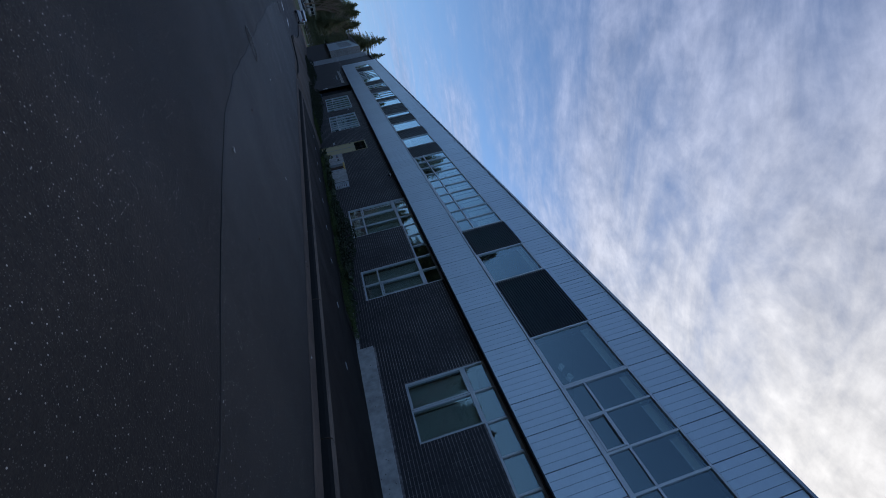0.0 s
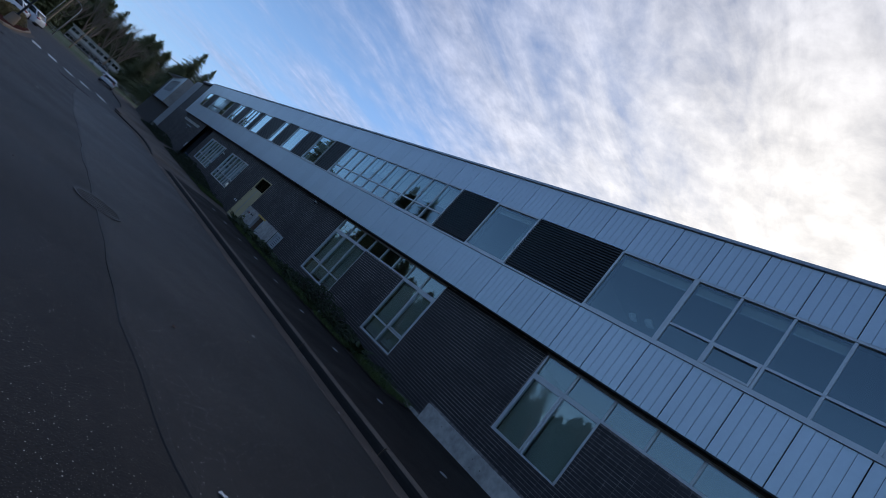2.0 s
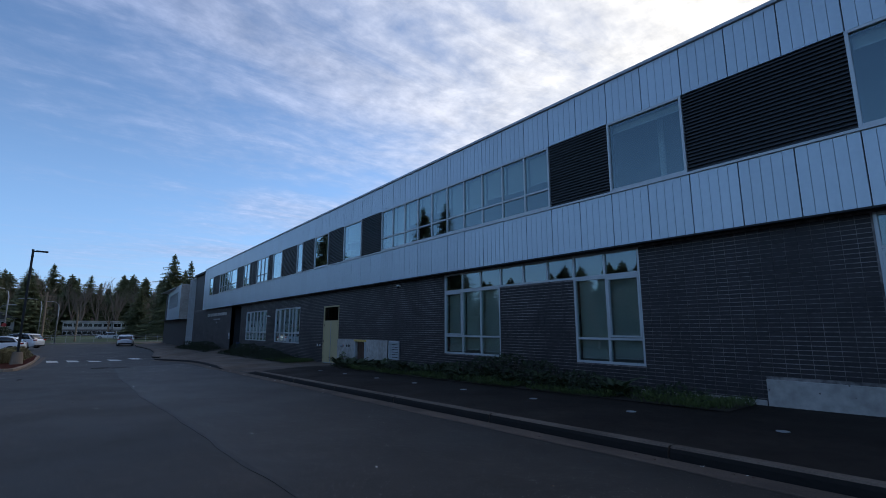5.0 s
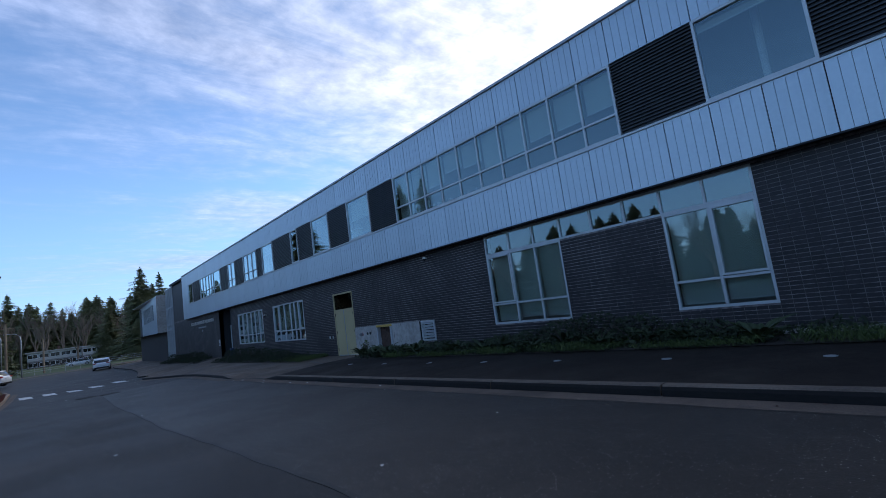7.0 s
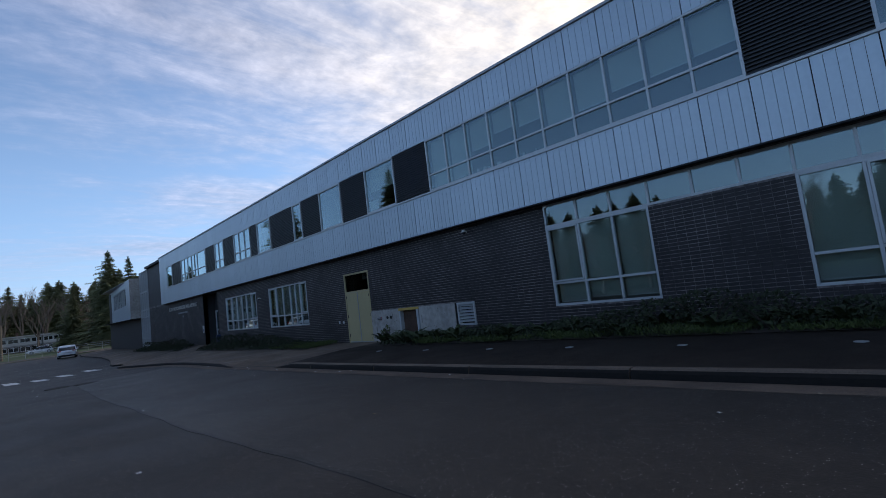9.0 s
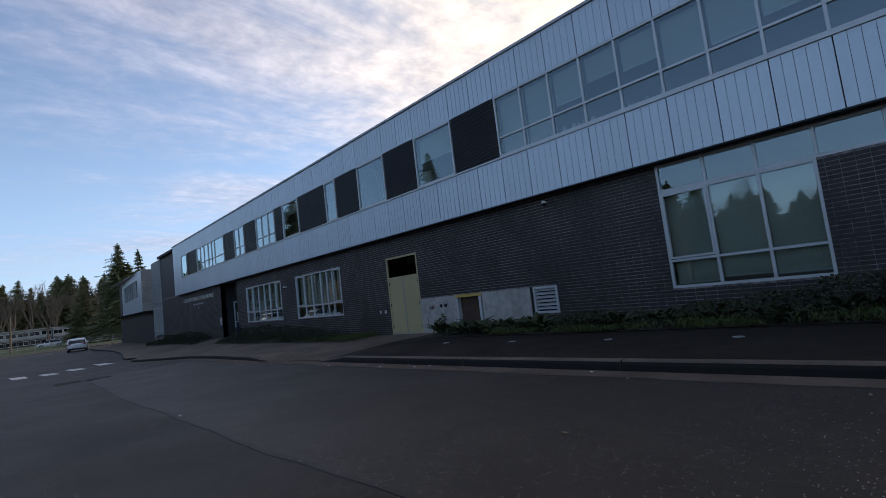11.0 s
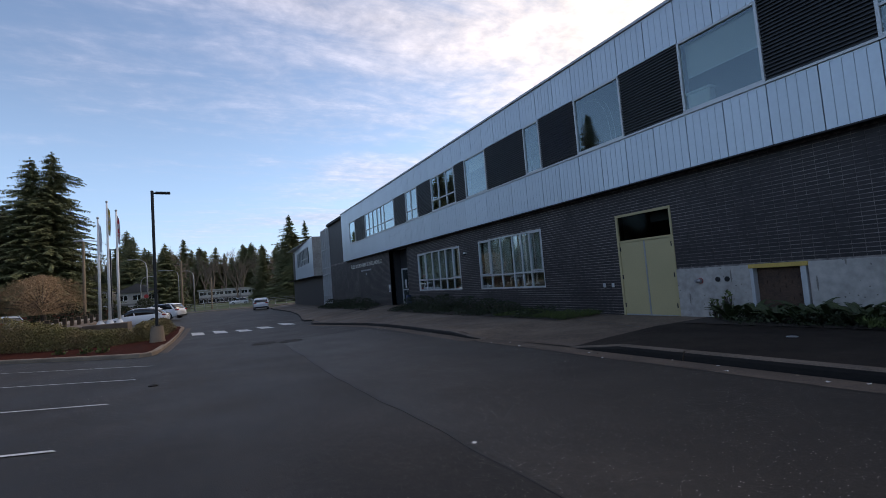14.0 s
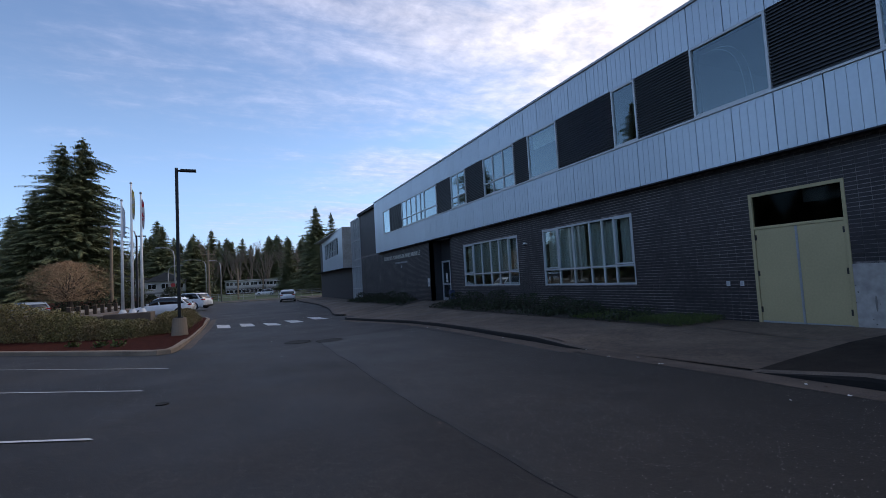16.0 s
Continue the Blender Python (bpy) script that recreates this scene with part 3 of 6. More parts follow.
def window(name, y0, y1, z0, z1, cuts, transom, x, label, upper_solid=(), sash=()):
    """A framed window facing -x: mullions at cuts, a transom height or None; sash: extra inner frames (ya, yb, za, zb)."""
    w = thing(name, (x, (y0 + y1) / 2, z0), label, "window", kind="structure")
    f, d = 0.055, 0.05
    bars = [(x - d, x + d, y0, y0 + f, z0, z1), (x - d, x + d, y1 - f, y1, z0, z1),
            (x - d, x + d, y0 + f, y1 - f, z0, z0 + f), (x - d, x + d, y0 + f, y1 - f, z1 - f, z1)]
    part("window_frame", boxes(bars, 0.004), "frame", w)
    cols = [y0 + f / 2, *sorted(cuts), y1 - f / 2]
    for c in sorted(cuts):
        part("mullion", box(x - d + 0.006, x + d, c - f / 2, c + f / 2, z0 + f, z1 - f, 0.004), "frame", w)
    for ya, yb in zip(cols, cols[1:]):
        levels = [z0 + f / 2] + [t for t in (transom if isinstance(transom, (list, tuple)) else [transom]) if t] + [z1 - f / 2]
        for t in levels[1:-1]:
            part("transom", box(x - d + 0.008, x + d, ya + f / 2, yb - f / 2, t - f / 2, t + f / 2, 0.004), "frame", w)
        for za, zb in zip(levels, levels[1:]):
            glass_pane(w, x, ya + f / 2 - 0.006, yb - f / 2 + 0.006, za + f / 2 - 0.006, zb - f / 2 + 0.006)
    for ya, yb, za, zb in sash:
        g = 0.045
        part("sash", boxes([(x - d - 0.015, x + 0.02, ya, ya + g, za, zb), (x - d - 0.015, x + 0.02, yb - g, yb, za, zb),
                            (x - d - 0.015, x + 0.02, ya + g, yb - g, za, za + g), (x - d - 0.015, x + 0.02, ya + g, yb - g, zb - g, zb)], 0.004), "frame", w, "opening sash frame")
    return w


GL = "aluminium-framed upper-floor window reflecting sky and trees"
UX = FACE + 0.03
window("window_1", 25.9, 27.6, SILL, HEAD, [], None, UX, GL)
window("window_2", 17.06, 23.2, SILL, HEAD, [22.25, 21.36, 20.4, 19.62, 18.96], 5.66, UX, GL)
window("window_3", 13.4, 15.1, SILL, HEAD, [14.3], 5.66, UX, GL)
window("window_4", 8.98, 11.55, SILL, HEAD, [10.7, 9.85], 5.66, UX, GL)
window("window_5", 6.2, 7.98, SILL, HEAD, [], None, UX, GL)
window("window_6", 2.65, 3.55, SILL, HEAD, [], None, UX, GL)
window("window_7", -0.91, 0.9, SILL, HEAD, [], None, UX, GL)
window("window_8", -4.56, -2.72, SILL, HEAD, [], None, UX, GL)
window("window_9", -15.44, -6.37, SILL, HEAD, [-6.37 - 0.907 * i for i in range(1, 10)], 5.66, UX, "long aluminium-framed classroom window band with lower lights")
window("window_10", -19.07, -17.26, SILL, HEAD, [], None, UX, GL)
window("window_11", -23.65, -21.81, SILL, HEAD, [], None, UX, "large plain upper-floor window pane in an aluminium frame")
window("window_12", -31.0, -23.65, SILL, HEAD, [-24.57, -25.5, -26.4, -27.3, -28.2, -29.1, -30.0], 5.66, UX, "long aluminium-framed window band with small opening lights",
       sash=[(-25.47, -24.6, 5.17, 5.64), (-28.17, -27.33, 5.17, 5.64)])
LX = 0.055
window("window_13", -23.65, -21.75, 1.56, 3.15, [-22.68], None, LX, "ground-floor window with an opening sash and lowered blinds", sash=[(-22.66, -21.79, 1.6, 3.11)])
window("window_14", -31.0, -21.75, 3.15, 3.76, [-22.68, -23.65, -24.6, -25.5, -26.4, -27.3, -28.2, -29.1, -30.0], None, LX, "clerestory window strip under the overhang")
window("window_15", -17.67, -15.82, 1.05, 3.15, [-16.77], 1.64, LX, "ground-floor window with an opening sash and lowered blinds", sash=[(-17.63, -16.8, 1.68, 3.1)])
window("window_16", -13.1, -10.33, 1.05, 3.15, [-11.29, -12.2], 1.64, LX, "three-part ground-floor window with lowered blinds", sash=[(-11.27, -10.37, 1.68, 3.1)])
window("window_17", -17.67, -10.33, 3.15, 3.76, [-11.29, -12.2, -13.12, -14.06, -14.95, -15.83, -16.74], None, LX, "clerestory window strip under the overhang")
window("window_18", 3.43, 7.87, 1.04, 3.15, [6.95, 6.15, 5.3, 4.72, 4.2], 1.62, LX, "wide ground-floor window with curtains behind", sash=[(3.47, 4.18, 1.66, 3.1), (6.97, 7.83, 1.66, 3.1)])
window("window_19", 9.6, 14.7, 1.06, 3.15, [13.65, 12.8, 11.95, 11.2, 10.4], 1.64, LX, "wide ground-floor window with curtains behind", sash=[(9.64, 10.38, 1.68, 3.1), (13.67, 14.66, 1.68, 3.1)])

# rooms behind the glass
tagged(part("wall_rooms", boxes([(6.0, 6.2, -42, 30, -0.5, 7.7), (0.3, 6.0, -42, -41.8, -0.5, 7.7), (0.3, 6.0, -20.4, -20.25, -0.5, 7.7), (0.3, 6, -5.6, -5.5, -0.5, 7.7),
                                 (0.31, 6.0, 1.8, 1.9, -0.5, 7.7), (0.31, 6.0, 8.4, 8.5, -0.5, 7.7), (0.31, 6.0, 15.4, 15.5, -0.5, 7.7), (0.31, 6.0, 24.4, 24.5, -0.5, 7.7), (0.31, 6.2, 30, 30.06, -0.5, 3.9), (-0.2, 6.2, 30, 30.06, 3.9, 7.7)]), "inside"),
       "pale painted classroom walls", "wall", kind="structure")
tagged(part("floor", boxes([(0.3, 6.0, -41.8, 16.1, 0.0, 0.3), (0.96, 6.0, 16.1, 30, 0.0, 0.2), (-0.25, 6.0, -41.8, 30, 3.95, 4.2)]), "inner_floor"), "classroom floors", "floor", kind="structure")
tagged(part("ceiling", boxes([(0.3, 6.0, -41.8, 30, 3.83, 3.94), (-0.25, 6.0, -41.8, 30, 7.15, 7.25)]), "inside"), "white classroom ceilings", "ceiling", kind="structure")

# entrance recess with its glazed door
tagged(part("wall_entrance", boxes([(0.0, 0.9, 19.35, 19.5, -0.5, 3.8), (0.8, 0.95, 16.2, 18.15, -0.5, 3.8), (0.0, 0.9, 16.15, 16.3, -0.5, 3.8), (0.8, 0.95, 18.15, 19.35, 2.55, 3.8)]), "dark"),
       "dark recessed entrance walls", "wall", kind="structure")
paving_in = box(0.0, 1.0, 16.3, 19.35, -0.4, 0.16)
tagged(part("floor_entrance", paving_in, "pavement"), "concrete entrance threshold", "floor", kind="structure")


# ---- double service door ----
def service_door():
    d = thing("door_1", (0.0, -0.91, 0.13), "cream-painted steel double door with a glazed transom", "door", kind="structure")
    part("door_frame", boxes([(-0.02, 0.1, -1.83, -1.77, 0.15, 3.05), (-0.02, 0.1, -0.07, 0.0, 0.15, 3.05), (-0.02, 0.1, -1.77, -0.07, 2.98, 3.05), (-0.015, 0.1, -1.77, -0.07, 2.24, 2.3)], 0.004), "cream", d)
    for a, b in ((-1.765, -0.93), (-0.905, -0.075)):
        leaf = part("door_leaf", box(0.0, 0.05, a, b, 0.17, 2.235, 0.004), "cream", d)
        part("kick_strip", box(-0.008, 0.002, a + 0.01, b - 0.01, 0.175, 0.215, 0.002), "galv", leaf, "bare metal strip along the foot")
        hy = b - 0.012 if b > -0.5 else a + 0.012
        for z in (0.4, 1.2, 2.0):
            part("hinge", box(-0.014, 0.012, hy - 0.02, hy + 0.02, z, z + 0.12, 0.003), "steel", leaf, "brass-coloured hinge")
    part("astragal", box(-0.012, 0.02, -0.94, -0.895, 0.17, 2.235, 0.003), "galv", d, "bare metal meeting strip")
    part("threshold", box(-0.06, 0.12, -1.83, 0.0, 0.12, 0.165, 0.004), "galv", d)
    part("valance", box(0.3, 0.31, -1.78, -0.95, 2.72, 2.98), "blind", d, "pale valance behind the transom glass")
    glass_pane(d, 0.034, -1.78, -0.06, 2.29, 2.99, "dark transom glass", "glass_dark")


service_door()


def lamp_post(at, height, arm, label):
    x, y, z = at
    p = thing("street_lamp", at, label, "lamp")
    bm = bmesh.new()
    add_tube(bm, [(x, y, z), (x, y, z + 0.78)], [0.33, 0.25], 20)
    part("pedestal", bm, "kerb_pale", p, "round concrete pedestal")
    part("base_plate", box(x - 0.14, x + 0.14, y - 0.14, y + 0.14, z + 0.78, z + 0.81, 0.005), "black", p)
    part("pole", box(x - 0.06, x + 0.06, y - 0.06, y + 0.06, z + 0.81, height, 0.012), "black", p)
    part("arm", box(x + 0.06, x + 0.2, y - 0.03, y + 0.03, height - 0.16, height - 0.08, 0.006), "black", p)
    part("luminaire", box(x + 0.15, x + arm, y - 0.14, y + 0.14, height - 0.15, height - 0.06, 0.015), "black", p, "flat black lamp head")
    return p


lamp_post((-13.0, 15.8, -0.3), 6.9, 0.75, "tall black square lamp post on a concrete pedestal")


# ---- trees ----
def conifer_mesh(seed, height, spread, droop=0.35, density=1.0, fine=1.0, flag=0.0):
    """Boughs in loose tiers, each a drooping axis with side sprays that hang; some boughs missing, some long."""
    rnd = random.Random(seed)
    verts, faces = [], []
    up_ = Vector((0, 0, 1))

    def blade(p, d, length, wid):
        nrm = d.cross(up_).normalized() * wid
        sag = Vector((0, 0, -0.22 * length))
        i = len(verts)
        verts.extend([p, p + d * length * 0.45 + nrm + sag * 0.3, p + d * length + sag, p + d * length * 0.45 - nrm + sag * 0.3 - up_ * wid * 0.5])
        faces.append((i, i + 1, i + 2, i + 3))
    z = height * 0.06
    lean = rnd.random() * 6.28
    while z < height * 0.985:
        f = z / height
        r = spread * (1 - f) ** 0.72 * rnd.uniform(0.78, 1.12) + 0.12
        n = max(5, int((6 + 7 * (1 - f)) * density))
        a0 = rnd.random() * 6.283
        for k in range(n):
            if rnd.random() < 0.1:
                continue
            a = a0 + 6.283 * k / n + rnd.uniform(-0.4, 0.4)
            rr = r * rnd.choice((0.5, 0.7, 0.85, 0.95, 1.0, 1.1, 1.28)) * (1 + 0.14 * math.cos(a - lean))
            if flag and 0.8 < f < 0.9 and abs((a + 0.2) % 6.283 - 0.2) < 0.5:
                rr += flag * rnd.uniform(0.6, 1.1)
            d = Vector((math.cos(a), math.sin(a), 0))
            side = Vector((-d.y, d.x, 0))
            z0 = z + rnd.uniform(-0.3, 0.3) * fine
            rise = rnd.uniform(0.02, 0.22)
            m = max(3, int(rr / (0.34 * fine)))
            for j in range(m):
                q = (j + 0.3 + 0.5 * rnd.random()) / m
                sink = droop * rr * (0.75 * q * q - 0.35 * max(q - 0.7, 0))
                p = d * rr * q + Vector((0, 0, z0 + rise * rr * q - sink))
                reach = (0.24 + 0.5 * (1 - q)) * min(1.5, 0.4 + 0.3 * rr) * fine
                for s_ in (-1, 1):
                    dd = (d * rnd.uniform(0.45, 1.0) + side * s_ * rnd.uniform(0.5, 1.0) - up_ * rnd.uniform(0.0, 0.25 + droop * 0.5)).normalized()
                    blade(p, dd, reach * rnd.uniform(0.9, 1.5), 0.14 * fine * rnd.uniform(0.7, 1.3))
                dd = (d + side * rnd.uniform(-0.3, 0.3) - up_ * rnd.uniform(0.0, 0.5)).normalized()
                blade(p, dd, reach * 1.2, 0.14 * fine)
                blade(p - up_ * 0.08, (d * 0.5 + side * rnd.uniform(-1, 1) - up_ * rnd.uniform(0.3, 0.9)).normalized(), reach, 0.14 * fine)
        z += (height * 0.007 + 0.08 + rnd.random() * 0.16) * fine
    for _ in range(10):
        a = rnd.random() * 6.283
        blade(Vector((0, 0, height * 0.985)), Vector((0.35 * math.cos(a), 0.35 * math.sin(a), 1)).normalized(), 0.7 * fine, 0.1 * fine)
    return raw_mesh(verts, faces, "conifer")


def trunk_bm(height, r, seed=0, lean=0.0):
    rnd = random.Random(seed)
    pts, x, y = [], 0.0, 0.0
    for i in range(7):
        pts.append((x, y, height * i / 6 - (0.3 if i == 0 else 0)))
        x += rnd.uniform(-0.05, 0.05) + lean
        y += rnd.uniform(-0.05, 0.05)
    return tube(pts, [r * (1.25 if i == 0 else 1 - i / 6.6) for i in range(7)], 9)


def conifer(at, height, spread, seed, label, density=1.0, droop=0.35, fine=1.0, flag=0.0):
    t = thing("conifer_tree", (0, 0, 0), label, "tree", "conifers round the grounds")
    part("trunk", trunk_bm(height * 0.97, 0.012 * height + 0.08, seed), "bark", t)
    place("crown", conifer_mesh(seed, height, spread, droop, density, fine, flag), t)
    t.matrix_basis = Matrix.Translation(at)
    return t


def bare_mesh(seed, height, spread, depth=5):
    """Limbs of a leafless tree, forking out to fine twigs."""
    rnd = random.Random(seed)
    bm = bmesh.new()

    def limb(p, d, length, r, level):
        mid = p + d * length * 0.5 + Vector([rnd.uniform(-0.06, 0.06) * length for _ in range(3)])
        end = p + d * length
        add_tube(bm, [p, mid, end], [r, r * 0.8, r * 0.6], 5 if level < 2 else 3, cap=False)
        if level >= depth:
            return
        for _ in range(3 if level < 3 else rnd.choice((2, 3))):
            nd = (d + Vector((rnd.uniform(-1, 1) * spread, rnd.uniform(-1, 1) * spread, rnd.uniform(-0.15, 0.5)))).normalized()
            limb(p + d * length * rnd.uniform(0.55, 1.0), nd, length * rnd.uniform(0.55, 0.82), r * 0.58, level + 1)
    limb(Vector((0, 0, -0.3)), Vector((0, 0, 1)), height * 0.3, height * 0.017, 0)
    return bm


def bare_tree(at, height, spread, seed, label, depth=5):
    t = thing("bare_tree", (0, 0, 0), label, "tree", "bare trees round the grounds")
    part("trunk", trunk_bm(height * 0.35, height * 0.02, seed), "bark", t)
    part("limb_crown", bare_mesh(seed, height, spread, depth), "twig", t)
    t.matrix_basis = Matrix.Translation(at)
    return t


def gz(x, y):
    return road_z(min(x, -4.4), y) - 0.06


def put_tree(first, x, y, scale, turn):
    return copy_thing(first, Matrix.Translation((x, y, gz(x, y))) @ Matrix.Rotation(turn, 4, "Z") @ Matrix.Scale(scale, 4))


big_a = conifer((-28.8, 66.1, gz(-27, 66)), 22.9, 7.0, 11, "tall dark green conifer with drooping boughs and one long high bough", 1.3, 0.4, 0.62, 2.0)
big_b = conifer((-30.9, 65.6, gz(-31, 66)), 21.9, 6.8, 12, "tall dark green conifer with drooping boughs", 1.3, 0.4, 0.62)
fir = conifer((6.0, 102.3, gz(0, 104)), 20, 6.0, 13, "dark conifer with layered boughs behind the far wing", 1.15, 0.35, 0.75)
pine = conifer((10.2, 106, gz(0, 110)), 19, 4.0, 14, "ragged-topped dark conifer behind the far wing", 0.8, 0.15)
bushy = conifer((-19.6, 103, gz(-16, 103)), 13.0, 4.9, 15, "broad dense green cypress by the street", 1.7, 0.25)
put_tree(big_b, -33.4, 64.8, 0.7, 2.0)
put_tree(big_b, -31.5, 68, 0.8, 3.0)
put_tree(fir, 0.5, 110, 0.62, 1.0)
put_tree(fir, 6.0, 100, 0.6, 2.4)
put_tree(bushy, -24, 112, 0.75, 2.0)
put_tree(fir, -27, 120, 0.9, 2.0)
rnd = random.Random(5)
for i in range(74):
    x = -150 + i * 2.7 + rnd.uniform(-2, 2)
    y = rnd.uniform(196, 230)
    put_tree(rnd.choice((big_a, fir, bushy, pine)), x, y, rnd.uniform(0.85, 1.4), rnd.random() * 6)
for x, y, s in ((-62, 72, 0.85), (-58, 76, 1.0), (-65, 66, 0.8), (-70, 30, 0.6), (-66, 5, 0.5), (-75, -15, 0.6), (-62, -38, 0.6), (-70, -60, 0.7), (-60, 105, 0.9), (-74, 94, 0.8), (-80, 50, 0.7), (-46, -55, 0.6),
                (-48, 100, 0.8), (-40, 110, 0.7), (-54, 120, 0.9)):
    put_tree(rnd.choice((big_a, big_b, fir)), x, y, s, rnd.random() * 6)
bare = bare_tree((-30, 150, gz(-42, 150)), 17, 0.55, 21, "leafless deciduous tree with a fine twig crown")
for i in range(30):
    x, y = -140 + i * 5.4 + rnd.uniform(-2, 2), rnd.choice((190, 214, 218)) + rnd.uniform(-3, 3)
    put_tree(bare, x, y, (1.05 if y < 200 else 1.7) * rnd.uniform(0.9, 1.1), rnd.random() * 6)
put_tree(bare, -3.5, 150, 0.95, 1.0)
# trees across the drive, which the windows mirror
slim = conifer((-34, 38.3, gz(-34, 38.3)), 22.6, 4.5, 16, "tall slender dark conifer beside the car park", 1.5, 0.35, 0.62)
for x, y, s in ((-36.2, 40.5, 0.97), (-38.0, 37.4, 1.05)):
    put_tree(slim, x, y, s, rnd.random() * 6)
for i in range(34):
    put_tree(bushy, -110 + i * 4.6 + rnd.uniform(-2, 2), 206 + rnd.uniform(-5, 5), rnd.uniform(1.3, 1.95), rnd.random() * 6)
for i in range(14):
    put_tree(rnd.choice((bushy, fir)), -75 + i * 3.4 + rnd.uniform(-1, 1), 125 + rnd.uniform(-6, 6), rnd.uniform(0.6, 0.95), rnd.random() * 6)
for i in range(100):
    y = -78 + i * 2.05 + rnd.uniform(-0.8, 0.8)
    put_tree(bushy, -52 + rnd.uniform(-3, 3), y, rnd.uniform(0.54, 0.68), rnd.random() * 6)
for i in range(12):
    put_tree(bushy, -39 + rnd.uniform(-2, 2), 1 + i * 2.6 + rnd.uniform(-0.6, 0.6), rnd.uniform(0.66, 0.8), rnd.random() * 6)
for i in range(60):
    put_tree(bushy, -46 + rnd.uniform(-1.5, 1.5), -60 + i * 2.05 + rnd.uniform(-0.5, 0.5), rnd.uniform(0.46, 0.54), rnd.random() * 6)
wide = bare_tree((-33, -11.5, gz(-33, -11.5)), 10.5, 0.85, 23, "wide-crowned leafless tree beside the car park", 7)
for x, y, s in ((-32.5, -5.5, 1.0), (-32.5, 0.5, 0.95), (-29, 7.5, 0.95), (-31, 4.5, 0.9), (-27, 12, 0.9), (-36, -19, 0.95), (-40, -28, 1.0), (-44, 14, 1.0), (-50, 25, 1.1), (-48, -45, 1.0)):
    put_tree(wide, x, y, s, rnd.random() * 6)
for i in range(16):
    put_tree(bare, -60 + i * 4.6 + rnd.uniform(-1.5, 1.5), 184 + rnd.uniform(-6, 6), rnd.uniform(1.25, 1.6), rnd.random() * 6)


# ---- fittings on the school wall ----
plinth = part("plinth", boxes([(-0.05, 0.0, -42, -19.98, -0.2, 0.97), (-0.05, 0.0, -6.56, -4.76, -0.1, 1.39), (-0.05, 0.0, -3.66, -1.84, -0.1, 1.39), (-0.03, 0.0, -19.97, -7.5, -0.3, 0.36)], 0.006), "concrete")
tagged(plinth, "cast concrete plinth at the foot of the brick wall", "plinth", kind="structure")


def service_opening():
    o = thing("service_opening", (0, -4.16, 0.1), "bricked-in service opening with a yellow lintel and metal jambs", "opening")
    part("lintel", box(-0.07, 0.05, -4.76, -3.62, 1.31, 1.4, 0.004), "yellow", o, "yellow painted steel lintel")
    for a, b in ((-4.72, -4.62), (-3.71, -3.64)):
        part("jamb", box(-0.065, 0.1, a, b, 0.05, 1.31, 0.004), "frame", o, "pale metal jamb")
    back_ = part("mesh_screen", box(0.1, 0.13, -4.62, -3.7, 0.05, 1.31), "rust", o, "brown brick backing behind a mesh")
    rnd_ = random.Random(3)
    rows = []
    for j in range(14):
        y = -4.62 + (0.12 if j % 2 else 0)
        while y < -3.75:
            if rnd_.random() < 0.8:
                rows.append((0.085, 0.1, y + 0.006, min(y + 0.23, -3.71), 0.08 + j * 0.088, 0.15 + j * 0.088))
            y += 0.24
    part("infill_brick", boxes(rows), "rust", o)


M["yellow"] = mat("yellow_paint", (0.66, 0.43, 0.1), (0.5, 0.33, 0.08), 0.6, 3, 30)
M["rust"] = mat("brown_brick", (0.13, 0.075, 0.05), (0.06, 0.035, 0.028), 0.9, 4, 30, 0.4)
M["red"] = mat("red_paint", (0.4, 0.03, 0.03), (0.3, 0.02, 0.02), 0.5, 3, 30)
M["chrome"] = mat("dull_chrome", (0.42, 0.41, 0.42), (0.25, 0.24, 0.25), 0.3, 8, 40, 0, 0.8)
M["brass"] = mat("brushed_metal", (0.72, 0.69, 0.64), (0.6, 0.57, 0.53), 0.5, 5, 40, 0, 0.25)
M["curtain"] = mat("curtain_cloth", (0.8, 0.78, 0.74), (0.68, 0.66, 0.62), 0.95, 2, 60)
M["navy"] = mat("blue_plastic", (0.03, 0.05, 0.12), None, 0.5, 3, 30)
service_opening()


def louvre():
    o = thing("louvre_grille", (0, -7.05, 0.67), "white metal louvre grille set in the brick wall", "grille")
    part("grille_frame", boxes([(-0.05, 0.1, -7.43, -7.37, 0.67, 1.39), (-0.05, 0.1, -6.72, -6.66, 0.67, 1.39), (-0.05, 0.1, -7.37, -6.72, 1.33, 1.39), (-0.05, 0.1, -7.37, -6.72, 0.67, 0.73)], 0.004), "frame", o)
    for i in range(6):
        bm = box(-0.045, 0.055, -7.37, -6.72, 0.0, 0.012)
        bmesh.ops.rotate(bm, cent=(0, 0, 0), matrix=Matrix.Rotation(radians(-38), 3, "Y"), verts=bm.verts[:])
        bmesh.ops.translate(bm, vec=(0, 0, 0.8 + i * 0.098), verts=bm.verts[:])
        part("slat", bm, "frame", o)
    part("backing", box(0.11, 0.12, -7.43, -6.66, 0.67, 1.39), "black", o)
    part("stile", box(-0.04, 0.02, -6.655, -6.57, 0.3, 1.4), "black", o)


louvre()


def disc_bm(x0, x1, y, z, r, seg=20):
    return tube([(x0, y, z), (x1, y, z)], [r, r], seg)


